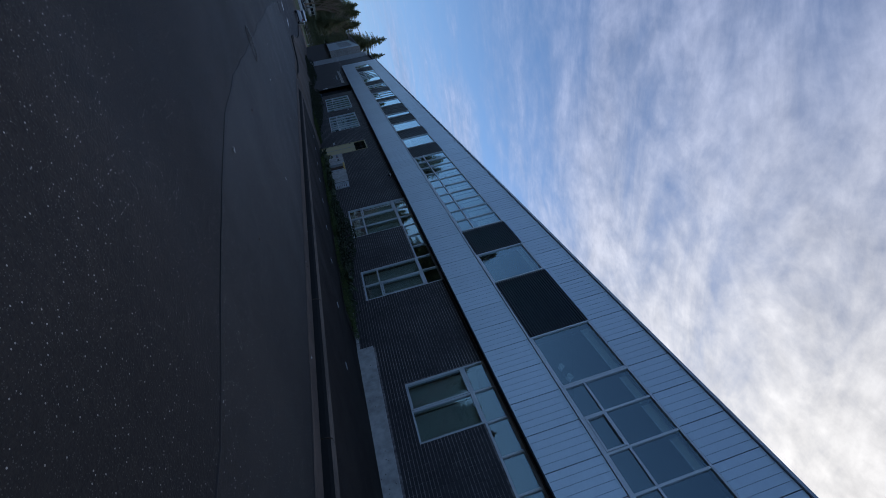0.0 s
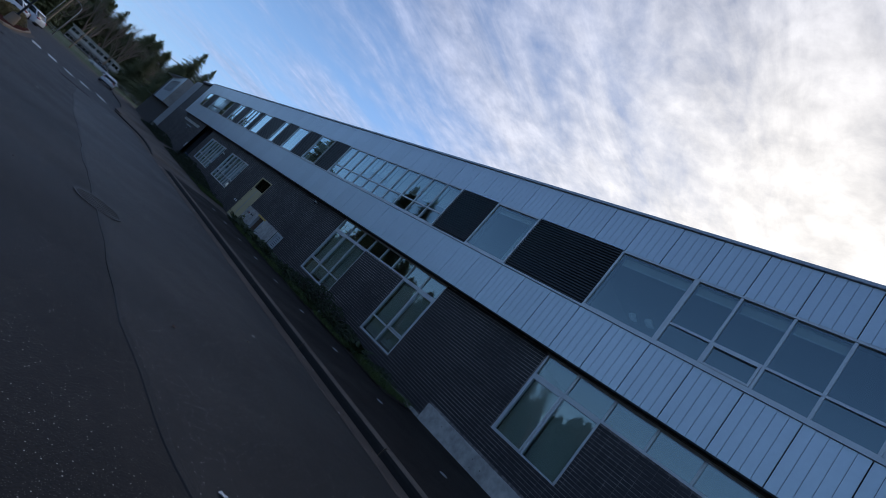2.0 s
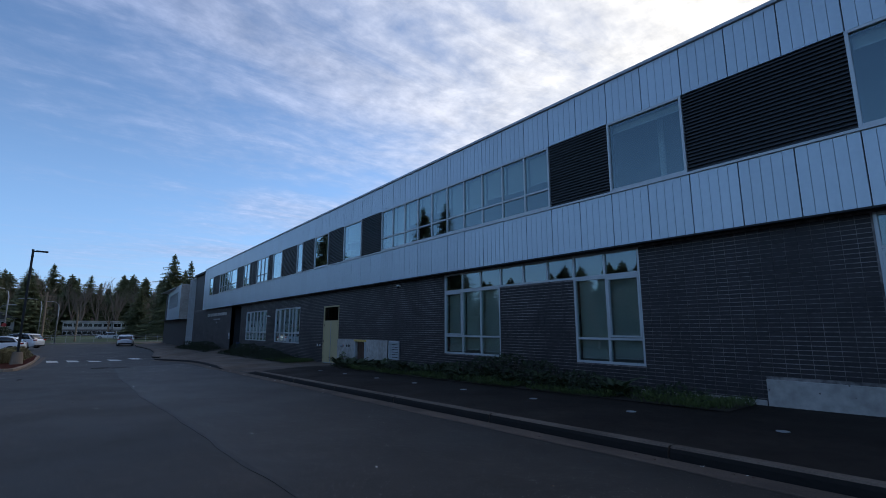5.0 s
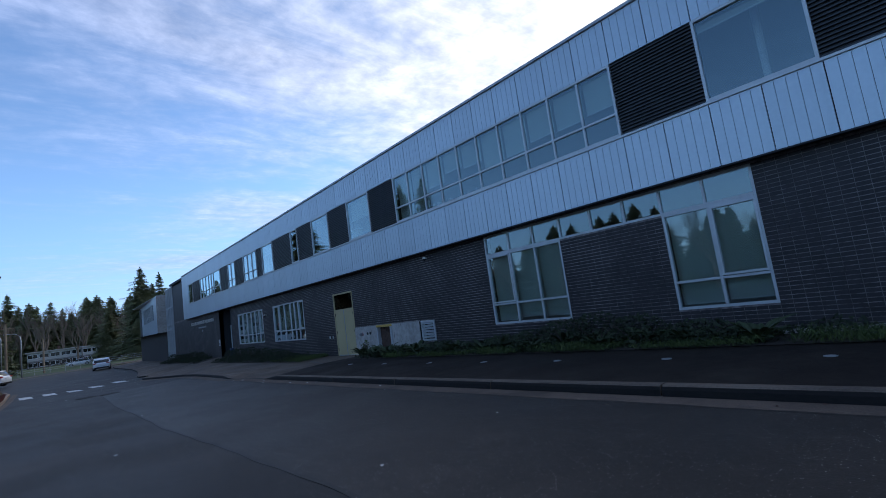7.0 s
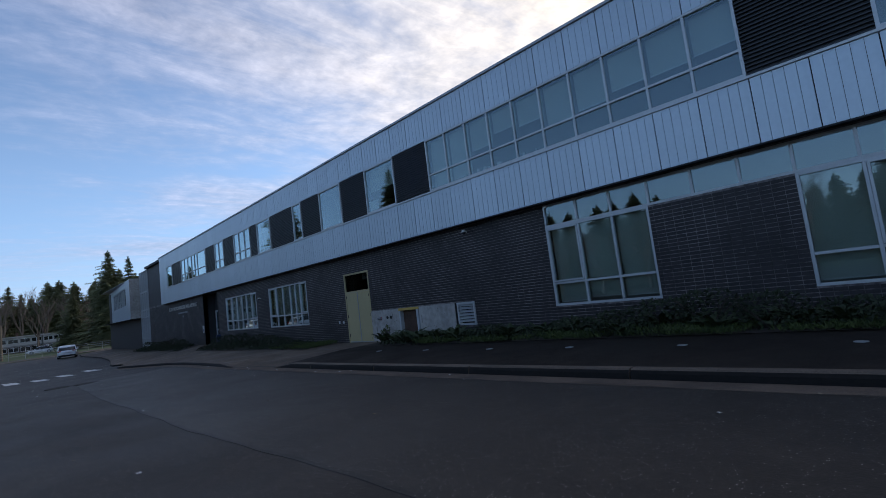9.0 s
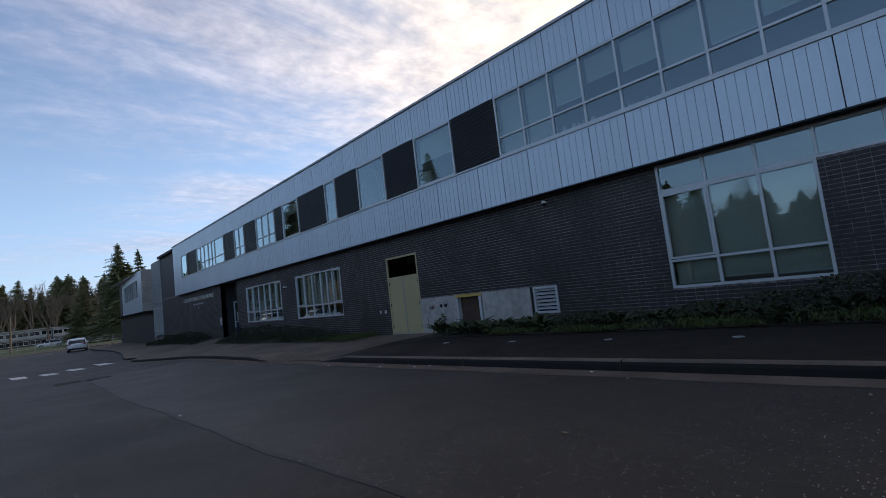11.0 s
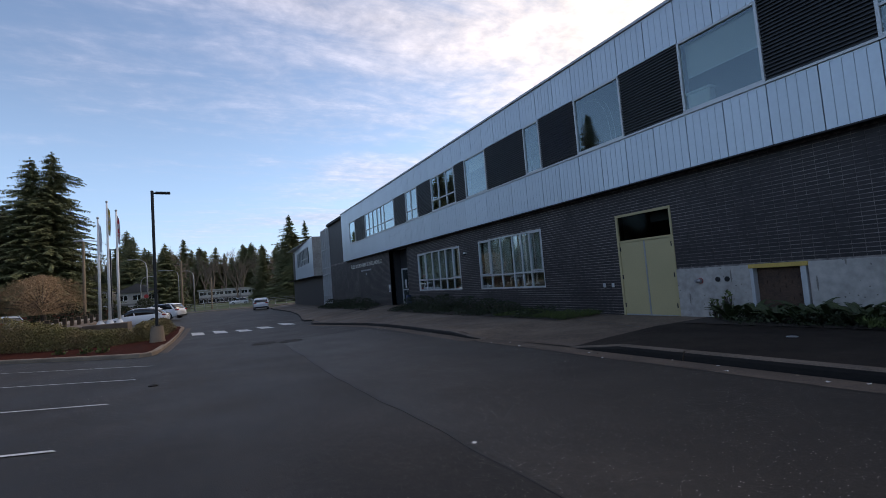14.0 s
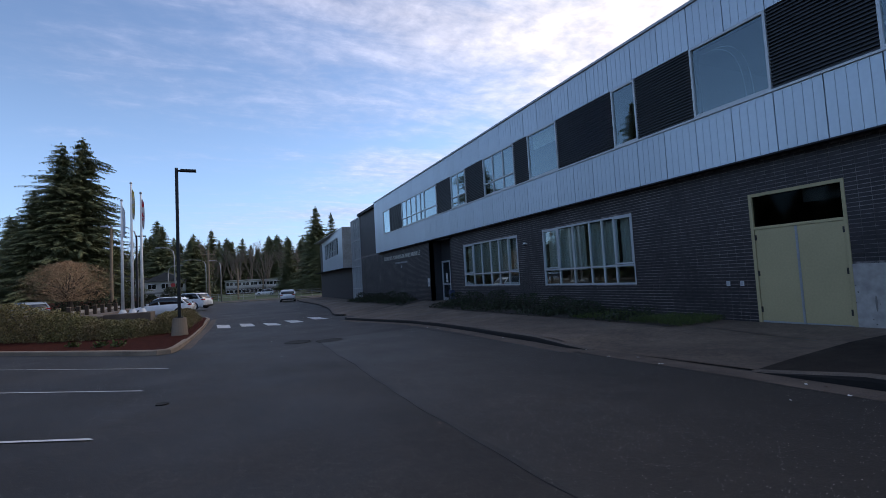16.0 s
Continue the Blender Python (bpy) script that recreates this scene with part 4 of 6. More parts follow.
def hose_connection():
    o = thing("fire_hose_inlet", (-0.05, -2.43, 1.08), "chrome fire hose inlet with a red collar on concrete", "valve")
    part("collar", disc_bm(-0.06, -0.05, -2.47, 1.08, 0.07), "red", o, "red painted collar")
    part("body", tube([(-0.06, -2.47, 1.08), (-0.12, -2.46, 1.08), (-0.16, -2.43, 1.08)], [0.058, 0.052, 0.046], 16), "chrome", o)
    part("cap", disc_bm(-0.185, -0.16, -2.43, 1.08, 0.036), "chrome", o, "dark end cap")


hose_connection()
for y in (-2.9, -3.12):
    o = thing("wall_inlet", (-0.05, y, 1.1), "round black inlet cap on a concrete wall", "inlet", "black inlet caps")
    part("cap", disc_bm(-0.075, -0.05, y, 1.1, 0.05), "black", o)
    part("rim", disc_bm(-0.06, -0.051, y, 1.1, 0.06), "steel", o)
for y in (0.63, 0.3):
    o = thing("wall_socket", (-0.02, y, 1.0), "small pale weatherproof socket box on brick", "socket", "sockets by the door")
    part("body", box(-0.05, -0.012, y - 0.04, y + 0.04, 0.98, 1.1, 0.006), "white", o)
    part("cover", box(-0.06, -0.05, y - 0.032, y + 0.032, 0.99, 1.09, 0.004), "frame", o)


def security_camera(y, z):
    o = thing("wall_camera", (-0.02, y, z), "small pale dome camera on the brick wall", "camera", "cameras on the wall")
    part("bracket", tube([(0.0, y, z), (-0.12, y, z + 0.02)], [0.03, 0.03], 10), "white", o)
    bm = bmesh.new()
    bmesh.ops.create_uvsphere(bm, u_segments=14, v_segments=8, radius=0.065)
    bmesh.ops.translate(bm, vec=(-0.13, y, z - 0.03), verts=bm.verts[:])
    part("dome", bm, "black", o, smooth=True)
    part("shade", tube([(-0.13, y, z - 0.02), (-0.13, y, z + 0.05)], [0.075, 0.05], 14), "white", o)


security_camera(-7.45, 3.58)
security_camera(8.9, 2.72)
o = thing("entry_panel", (-0.02, 19.55, 1.25), "pale intercom panel with a blue plate by the entrance", "intercom")
part("body", box(-0.06, 0.0, 19.45, 19.7, 1.05, 1.55, 0.01), "white", o)
part("plate", box(-0.066, -0.06, 19.48, 19.58, 1.12, 1.3), "navy", o)

# glazed entrance door
d = thing("door_2", (0.85, 18.75, 0.16), "glazed entrance door with a white frame and notices", "door", kind="structure")
part("door_frame", boxes([(0.78, 0.86, 18.15, 18.24, 0.16, 2.55), (0.78, 0.86, 19.26, 19.35, 0.16, 2.55), (0.78, 0.86, 18.24, 19.26, 2.45, 2.55), (0.78, 0.86, 18.24, 19.26, 0.16, 0.36), (0.785, 0.85, 18.24, 19.26, 1.1, 1.18)], 0.004), "frame", d)
glass_pane(d, 0.82, 18.24, 19.26, 0.36, 2.45)
part("pull_handle", tube([(0.76, 18.34, 0.95), (0.72, 18.34, 0.95), (0.72, 18.34, 1.35), (0.76, 18.34, 1.35)], [0.012] * 4, 8), "galv", d)
part("notice", boxes([(0.80, 0.805, 18.6, 18.85, 1.45, 1.8), (0.80, 0.805, 18.6, 18.82, 1.25, 1.42)]), "white", d, "paper notices taped inside")
part("bin_shape", box(-0.28, -0.02, 15.95, 16.2, 0.16, 0.85, 0.02), "navy", None).name = "litter_bin"
tagged(bpy.data.objects["litter_bin"], "dark blue litter bin beside the entrance", "bin")

# name in raised metal letters
def text_mesh(body):
    cv = bpy.data.curves.new("letters", "FONT")
    cv.body, cv.size, cv.extrude = body, 0.40, 0.012
    tmp = new("tmp_text", cv)
    bpy.context.view_layer.update()
    me = bpy.data.meshes.new_from_object(tmp.evaluated_get(bpy.context.evaluated_depsgraph_get()))
    bpy.data.objects.remove(tmp)
    return me


def text_end(body):
    me = text_mesh(body)
    return max(v.co.x for v in me.vertices)


NAME = "ÉCOLE DES PIONNIERS-DE-MAILLARDVILLE"
fit_w = 7.9 / text_end(NAME)
bar_w = text_end("I")
sg = thing("wall_sign", (0, 24.8, 3.0), "raised metal letters of the school name on dark brick", "sign")
for i, ch in enumerate(NAME):
    if ch == " ":
        continue
    me = text_mesh(ch)
    off = text_end(NAME[:i] + "I") - bar_w if i else 0.0
    me.transform(Matrix.Translation((-0.03, 28.75, 3.08)) @ Matrix(((0, 0, -1, 0), (-1, 0, 0, 0), (0, 1, 0, 0), (0, 0, 0, 1))) @ Matrix.Diagonal((fit_w, 1, 1, 1)) @ Matrix.Translation((off, 0, 0)))
    me.materials.clear()
    me.materials.append(M["brass"])
    place("letter", me, sg)
part("address_bar", boxes([(-0.02, -0.005, 23.4 + 0.3 * i, 23.4 + 0.3 * i + 0.22, 2.72, 2.84) for i in range(9)]), "galv", sg, "small illegible second line")
part("mark", box(-0.02, -0.005, 24.6, 24.8, 2.4, 2.56), "galv", sg)


# ---- far wing: projecting white box and the tall glazed slot ----
def far_box():
    w = thing("wall_far_box", (-0.4, 50, 3.0), "pale panelled upper box of the far wing", "wall", kind="structure")
    bm = bmesh.new()
    x0, y0, x1, y1, zt, zb = -1.0, 40.0, 0.1, 60.0, 7.2, 3.05
    quad = lambda y: x0 + (x1 - x0) * (y - y0) / (y1 - y0)
    def prism(ya, yb, za, zb_, out=0.0, deep=0.3):
        vs = [bm.verts.new((quad(y) - out + d, y, z)) for y in (ya, yb) for z in (za, zb_) for d in (0, deep)]
        for q in ((0, 1, 3, 2), (4, 6, 7, 5), (0, 4, 5, 1), (2, 3, 7, 6), (0, 2, 6, 4), (1, 5, 7, 3)):
            bm.faces.new([vs[i] for i in q])
    prism(y0, 43.2, zb, zt)
    prism(55.5, y1, zb, zt)
    prism(43.2, 55.5, zb, 4.65)
    prism(43.2, 55.5, 6.5, zt)
    part("cladding", bm, "panel", w)
    part("side_panel", box(-0.995, 0.0, 39.97, 40.0, zb, zt), "concrete", w, "beige side cladding")
    part("soffit", box(-0.9, 0.3, 40.02, 60, zb - 0.02, zb), "dark", w)
    part("roof_edge", box(-0.9, 1.2, 40.02, 60, zt, zt + 0.03), "coping", w)
    part("back", box(0.32, 0.36, 40.02, 60, zb, zt), "dark", w)
    g = thing("window_20", (quad(49), 49.3, 4.65), "upper window of the far wing with dark panes", "window", kind="structure")
    ymul = [43.2, 45.0, 46.2, 47.4, 49.0, 50.6, 52.2, 53.8, 55.5]
    for y in ymul:
        part("mullion", box(quad(y) + 0.02, quad(y) + 0.16, y - 0.05, y + 0.05, 4.65, 6.5), "frame", g)
    for a, b in zip(ymul, ymul[1:]):
        glass_pane(g, quad((a + b) / 2) + 0.18, a, b, 4.65, 6.5, "", "glass_dark")
    part("rail", box(quad(47) - 0.1, quad(47) - 0.04, 45.0, 48.5, 5.2, 5.28), "frame", g)


far_box()
s = thing("window_21", (0, 38.2, -0.4), "tall narrow glazed slot with pale mullions", "window", kind="structure")
for y in (36.5, 37.35, 38.2, 39.1, 39.95):
    part("mullion", box(-0.09, 0.08, y - 0.06, y + 0.06, -0.4, 7.75), "frame", s)
for z in (-0.1, 0.9, 3.05, 3.75, 5.6, 7.7):
    part("transom", box(-0.05, 0.08, 36.55, 39.9, z - 0.05, z + 0.05), "frame", s)
glass_pane(s, 0.12, 36.45, 40.0, -0.4, 7.75, "", "glass_dark")
part("recess_back", box(0.31, 0.33, 36.3, 40.1, -0.4, 7.75), "dark", s)


# ---- blinds and curtains behind the glass ----
def blind(x, y0, y1, z0, z1, label="pale grey-green roller blind lowered behind the glass"):
    b = thing("roller_blind", (x, (y0 + y1) / 2, z1), label, "blind", "roller blinds")
    part("cloth", box(x, x + 0.004, y0, y1, z0, z1), "blind", b)
    part("bottom_bar", box(x - 0.008, x + 0.012, y0, y1, z0 - 0.03, z0), "white", b)
    part("roller", tube([(x + 0.01, y0, z1), (x + 0.01, y1, z1)], [0.03, 0.03], 8), "frame", b)


for y0, y1, z0 in ((-22.66, -21.8, 1.6), (-23.6, -22.7, 1.6), (-17.6, -16.8, 1.2), (-16.74, -15.87, 1.17), (-11.27, -10.4, 1.16), (-12.18, -11.31, 1.22), (-13.05, -12.22, 1.19)):
    blind(0.2, y0, y1, z0, 3.12)
for i, z0 in enumerate((5.2, 5.3, 5.95, 6.2, 6.1, 5.75, 5.85, 5.98, 5.95, 6.0)):
    blind(-0.1, -6.37 - 0.907 * (i + 1) + 0.04, -6.37 - 0.907 * i - 0.04, z0, 6.8)
for y0, y1, z0 in ((-4.5, -2.78, 6.0), (-19.0, -17.3, 6.66), (-23.6, -21.87, 6.6), (-24.54, -23.7, 6.62), (-25.45, -24.6, 6.6), (-26.36, -25.53, 6.62), (6.25, 7.9, 6.3)):
    blind(-0.1, y0, y1, z0, 6.8)


def curtain(y0, y1, z0, z1, x, seed):
    rnd_ = random.Random(seed)
    n = int((y1 - y0) / 0.03)
    verts, faces = [], []
    for i in range(n + 1):
        y = y0 + (y1 - y0) * i / n
        off = 0.035 * math.sin(i * 1.3) + 0.015 * math.sin(i * 0.41 + seed) + rnd_.uniform(-0.004, 0.004)
        verts += [(x + off, y, z0), (x + off * 0.6, y, z1)]
    faces = [(2 * i, 2 * i + 2, 2 * i + 3, 2 * i + 1) for i in range(n)]
    c = thing("curtain", (x, (y0 + y1) / 2, z0), "pale pleated curtain hanging behind the glass", "curtain", "curtains of the ground floor")
    place("cloth", raw_mesh(verts, faces, "curtain"), c)
    part("rail", tube([(x, y0, z1 + 0.02), (x, y1, z1 + 0.02)], [0.015, 0.015], 6), "frame", c)


for a, b in ((3.5, 4.15), (4.25, 5.6), (5.75, 7.8), (9.7, 10.35), (10.5, 12.2), (12.4, 14.6)):
    curtain(a, b, 1.55, 3.05, 0.24, int(a * 10))
# jars, boxes and models along the classroom sill
shelf = tagged(part("classroom_counter", boxes([(-0.2, 0.25, -15.4, -6.4, 5.0, 5.06), (0.2, 0.25, -15.4, -6.4, 4.2, 5.0)]), "inside"), "pale classroom counter along the window band", "counter")
rnd = random.Random(17)
for i in range(30):
    y = -7.3 - 0.13 * i - rnd.uniform(0, 0.1)
    kind = rnd.choice(("jar", "box", "bottle"))
    h, r = rnd.uniform(0.1, 0.3), rnd.uniform(0.03, 0.07)
    x = rnd.uniform(-0.14, -0.02)
    if kind == "box":
        bm = box(x - r, x + r, y - r, y + r, 5.06, 5.06 + h, 0.006)
    else:
        bm = tube([(x, y, 5.06), (x, y, 5.06 + h * 0.7), (x, y, 5.06 + h * 0.8), (x, y, 5.06 + h)], [r, r, r * 0.45, r * 0.4] if kind == "bottle" else [r, r, r * 0.9, r * 0.92], 10)
    tagged(part("storage_" + kind, bm, rnd.choice(("white", "blind", "curtain", "galv"))), f"pale {kind} standing on the classroom counter", kind, "things on the classroom counter")
for y, z, w_ in ((-22.92, 5.45, 0.2), (-23.3, 5.48, 0.22)):
    bm = bmesh.new()
    bmesh.ops.create_icosphere(bm, subdivisions=2, radius=w_ / 2)
    for v in bm.verts:
        v.co = Vector((v.co.x * 0.6, v.co.y + 0.05 * math.sin(v.co.z * 30), v.co.z * (1.2 if v.co.z > 0 else 0.7))) + Vector((-0.15, y, z))
    tagged(part("paper_model", bm, "white"), "crumpled white paper model hanging in the window", "model", "paper models")
tagged(part("paper_box", box(-0.2, 0.0, -22.6, -22.1, 5.16, 5.24, 0.01), "white"), "flat white box lying on the window sill", "box")


tagged(part("column", tube([(0.55, -18.16, 4.2), (0.55, -18.16, 7.15)], [0.07, 0.07], 14), "white"), "slim pale round column inside the upper window", "column", kind="structure")
for i, dy in enumerate((0.0, 0.17)):
    pts = [(-0.05, -0.22 - dy + 0.1 * q + 0.85 * q ** 2.6, 5.2 + 1.5 * math.sin(q * 1.6)) for q in (k / 12 for k in range(13))]
    tagged(part("bent_rod", tube(pts, [0.008] * 13, 6), "white"), "thin white bent rod standing inside the upper window", "rod", "bent rods in the window")
o = thing("storage_tub", (-0.1, -3.06, 5.12), "pale translucent plastic tub on the window sill", "tub")
part("body", box(-0.22, 0.02, -3.34, -2.78, 5.13, 5.55, 0.03), "blind", o)
part("lid", box(-0.235, 0.035, -3.36, -2.76, 5.55, 5.6, 0.012), "white", o, "white lid")


M["dark_wood"] = mat("dark_timber", (0.07, 0.05, 0.035), (0.04, 0.03, 0.02), 0.9, 3, 40, 0.3)
M["stone_rail"] = mat("pale_rail", (0.3, 0.29, 0.27), (0.22, 0.21, 0.2), 0.9, 3, 30, 0.2)


# ---- road fittings ----
def ring_bm(x, y, z, r0, r1, h, seg=28):
    bm = bmesh.new()
    c = [(math.cos(2 * math.pi * i / seg), math.sin(2 * math.pi * i / seg)) for i in range(seg)]
    rings = [[bm.verts.new((x + r * a, y + r * b, z + dz)) for a, b in c] for r, dz in ((r1, 0), (r1, h), (r0, h), (r0, 0))]
    for k in range(4):
        for i in range(seg):
            bm.faces.new((rings[k][i], rings[k][(i + 1) % seg], rings[(k + 1) % 4][(i + 1) % seg], rings[(k + 1) % 4][i]))
    return bm


def flat_on_road(x, y):
    return road_z(x, y) + 0.008


def drain_grate(x, y, turn):
    """Cast grate level with the road: a flat black disc for the pit's shade, bars one way and one rib across."""
    z = road_z(x, y) + 0.0065
    g = thing("drain_grate", (0, 0, 0), "round cast-iron drain grate set in the asphalt", "drain")
    part("rim", ring_bm(0, 0, 0, 0.27, 0.31, 0.006), "steel", g)
    part("pit", tube([(0, 0, 0.0005), (0, 0, 0.0015)], [0.272, 0.272], 28), "void", g, "flat black disc under the bars, painted as the shaded pit")
    for i in range(-4, 5):
        b = i * 0.06
        half = math.sqrt(0.268 ** 2 - b * b)
        part("bar", box(-half, half, b - 0.011, b + 0.011, 0.002, 0.008), "worn_bar", g)
    part("cross_bar", box(-0.012, 0.012, -0.265, 0.265, 0.002, 0.0078), "worn_bar", g)
    g.matrix_basis = Matrix.Translation((x, y, z)) @ Matrix.Rotation(radians(turn), 4, "Z")


M["worn_bar"] = mat("worn_iron_bar", (0.13, 0.12, 0.11), (0.07, 0.063, 0.056), 0.6, 6, 60, 0.3, 0.4)
# near-black colour stands in for the shade down inside the drain
M["void"] = mat("painted_pit_shade", (0.004, 0.004, 0.004), None, 0.95, 6, 60, spec=0.0)
drain_grate(-8.45, -20.72, 43)
M["worn_iron"] = mat("worn_iron_lid", (0.05, 0.045, 0.04), (0.022, 0.02, 0.019), 0.85, 8, 50, 0.6, spec=0.2)
for x, y, r in ((-9.0, 8.8, 0.42), (-8.1, 8.2, 0.42), (-11.75, 1.3, 0.09)):
    m = thing("manhole_cover", (x, y, flat_on_road(x, y)), "round worn iron cover in the asphalt", "cover", "iron covers in the road")
    z = flat_on_road(x, y)
    part("rim", ring_bm(x, y, z, r * 0.88, r, 0.012), "worn_iron", m)
    part("lid", tube([(x, y, z), (x, y, z + 0.009)], [r * 0.86, r * 0.86], 26), "worn_iron", m)
for y in (-23.1, -20.9, -18.7, -16.5, -14.25, -12.1, -9.98, -7.7, -5.55):
    o = thing("path_marker", (-2.45, y, walk_z(-2.45, y)), "round pale metal disc flush in the dark path", "marker", "discs in the path")
    z = walk_z(-2.45, y)
    part("disc", tube([(-2.45, y, z + 0.003), (-2.45, y, z + 0.012)], [0.07, 0.066], 18), "galv", o)
    part("rim", ring_bm(-2.45, y, z + 0.002, 0.07, 0.082, 0.007), "galv", o)


def painted(name, corners, label, group):
    """A strip of road paint over four plan corners."""
    verts, faces, n = [], [], 6
    (a, b, c, d_) = corners
    for i in range(n + 1):
        f = i / n
        for p, q in ((a, b), (d_, c)):
            x, y = p[0] + (q[0] - p[0]) * f, p[1] + (q[1] - p[1]) * f
            verts.append((x, y, road_z(x, y) + 0.011))
    faces = [(2 * i, 2 * i + 1, 2 * i + 3, 2 * i + 2) for i in range(n)]
    return tagged(new(name, raw_mesh(verts, faces, "line")), label, "marking", group)


for x, y in ((-11.8, 21.8), (-10.58, 21.3), (-9.3, 20.1), (-8.04, 20.8), (-6.57, 21.9)):
    painted("crossing_bar", [(x, y), (x + 0.68, y - 0.7), (x + 0.54, y + 1.9), (x - 0.15, y + 2.6)], "worn white painted bar of the pedestrian crossing", "crossing bars")
for x, y, k in ((-12.17, 5.58, 0.92), (-12.21, 2.76, 0.76), (-12.2, -0.3, 0.58), (-12.2, -3.2, 0.45)):
    painted("bay_line", [(x, y), (x - 6.0, y + 6.0 * k), (x - 6.06, y + 6.0 * k + 0.1), (x - 0.06, y + 0.11)], "thin white line of a parking bay", "parking bay lines")

# ---- planted island ----
isl = [(-40, 36.5), (-25, 21.9), (-18.74, 15.6), (-15.25, 11.75), (-13.5, 9.85), (-12.95, 9.4), (-12.6, 9.5), (-12.48, 10.3), (-12.46, 12), (-12.45, 16), (-12.55, 23.5), (-12.6, 30), (-12.9, 32), (-14, 33), (-18, 33.4)]
swept("kerb_island", isl[::-1], "kerb_pale", "rounded concrete kerb of the planted island", width=0.18, drop=lambda i: 0.14, face="kerb_pale")
strip("gutter_island", [(y, -12.47 - 0.02, -12.14 + 0.02 * math.sin(y * 1.7)) for y in steps(10.2, 30, 30)], "gutter", "stained concrete gutter along the island kerb", "gutter", 0.012)
bed_v = [(x, y, road_z(x, y) + 0.1) for x, y in isl] + [(-40, 40, -0.4)]
mul = tagged(new("planting_bed", raw_mesh(bed_v, [tuple(range(len(bed_v)))], "mulch")), "red bark mulch bed inside the island kerb", "bed", kind="structure")


def leaves(n, where, size, material, seed, droop=0.3, wid=0.3):
    """Loose leaf blades: where(rnd) gives the place of each."""
    rnd_ = random.Random(seed)
    verts, faces = [], []
    for _ in range(n):
        p = Vector(where(rnd_))
        a, t = rnd_.random() * 6.283, rnd_.uniform(-droop, 1.1)
        d_ = Vector((math.cos(a) * math.cos(t), math.sin(a) * math.cos(t), math.sin(t)))
        sd = d_.cross(Vector((rnd_.uniform(-1, 1), rnd_.uniform(-1, 1), rnd_.uniform(-1, 1)))).normalized()
        l_ = size * rnd_.uniform(0.6, 1.4)
        w_ = l_ * wid
        i = len(verts)
        verts += [p, p + d_ * l_ * 0.5 + sd * w_, p + d_ * l_, p + d_ * l_ * 0.5 - sd * w_]
        faces.append((i, i + 1, i + 2, i + 3))
    return raw_mesh(verts, faces, material)


# hedge on the island, as overlapping bushes
nrm = Vector((-5.8, 4.2)).normalized()


def bush(name, x, y, rx, ry, h, n, material, seed, label, size=0.1, cat="bush", group="bushes of the hedge", base=None):
    z0 = road_z(x, y) + 0.1 if base is None else base
    o = thing(name, (x, y, z0), label, cat, group)

    def where(r):
        a, u = r.random() * 6.283, r.random()
        v = r.random() ** 0.35
        rad = math.sqrt(1 - (u * 0.96) ** 2.6) * v
        bump_ = 1 + 0.12 * math.sin(a * 5 + seed) + 0.1 * math.sin(a * 3 + u * 6)
        return (x + rx * rad * math.cos(a) * bump_, y + ry * rad * math.sin(a) * bump_, z0 + h * u * (0.9 + 0.1 * bump_) + 0.03)
    place("foliage", leaves(n, where, size, material, seed), o)
    bm = bmesh.new()
    rnd_ = random.Random(seed)
    for _ in range(9):
        a = rnd_.random() * 6.283
        add_tube(bm, [(x, y, z0 - 0.05), (x + 0.4 * rx * math.cos(a), y + 0.4 * ry * math.sin(a), z0 + h * 0.5), (x + 0.75 * rx * math.cos(a), y + 0.75 * ry * math.sin(a), z0 + h * 0.85)], [0.02, 0.012, 0.006], 4)
    part("stem", bm, "bark", o)
    return o


rnd = random.Random(31)
for i in range(17):
    f = i * 0.95
    cx, cy = -14.9 + nrm.x * f, 17.6 + nrm.y * f
    bush("hedge_bush", cx, cy, 1.0, 1.0, 0.85 + 0.15 * max(i - 2, 0) * (i < 9) + 1.0 * (i >= 9) + 0.18 * (i > 3) + rnd.uniform(-0.08, 0.08), 3300, "hedge", 40 + i, "clipped mixed green and brown hedge bush on mulch", 0.075)
for i in range(8):
    bush("hedge_bush", -13.75, 18.2 + i * 1.25, 0.75, 0.9, 0.95 - 0.01 * i + rnd.uniform(-0.06, 0.06), 2800, "hedge", 70 + i, "clipped mixed green and brown hedge bush on mulch", 0.075)
for x, y in ((-15.3, 13.6), (-14.6, 13.0), (-16.4, 14.9)):
    bush("low_plant", x, y, 0.22, 0.22, 0.14, 60, "grass", int(-x * 10), "small pale green plant in the mulch", 0.12, "plant", "small plants in the mulch")

# flagpoles on a low concrete plinth
pl = part("flag_plinth", boxes([(-17.7, -15.4, 25.0, 26.6, -0.6, 0.5)], 0.03), "kerb")
tagged(pl, "low raised concrete plinth for the flagpoles", "plinth", kind="structure")
M["cloth_red"] = mat("red_white_flag", (0.5, 0.04, 0.05), (0.55, 0.5, 0.5), 0.9, 2.2, 5, spread=(0.48, 0.52))
M["cloth_gold"] = mat("gold_flag", (0.5, 0.38, 0.12), (0.45, 0.42, 0.38), 0.9, 2.2, 5, spread=(0.48, 0.52))
M["cloth_white"] = mat("white_flag", (0.6, 0.62, 0.66), (0.35, 0.4, 0.55), 0.9, 2.2, 5, spread=(0.55, 0.62))


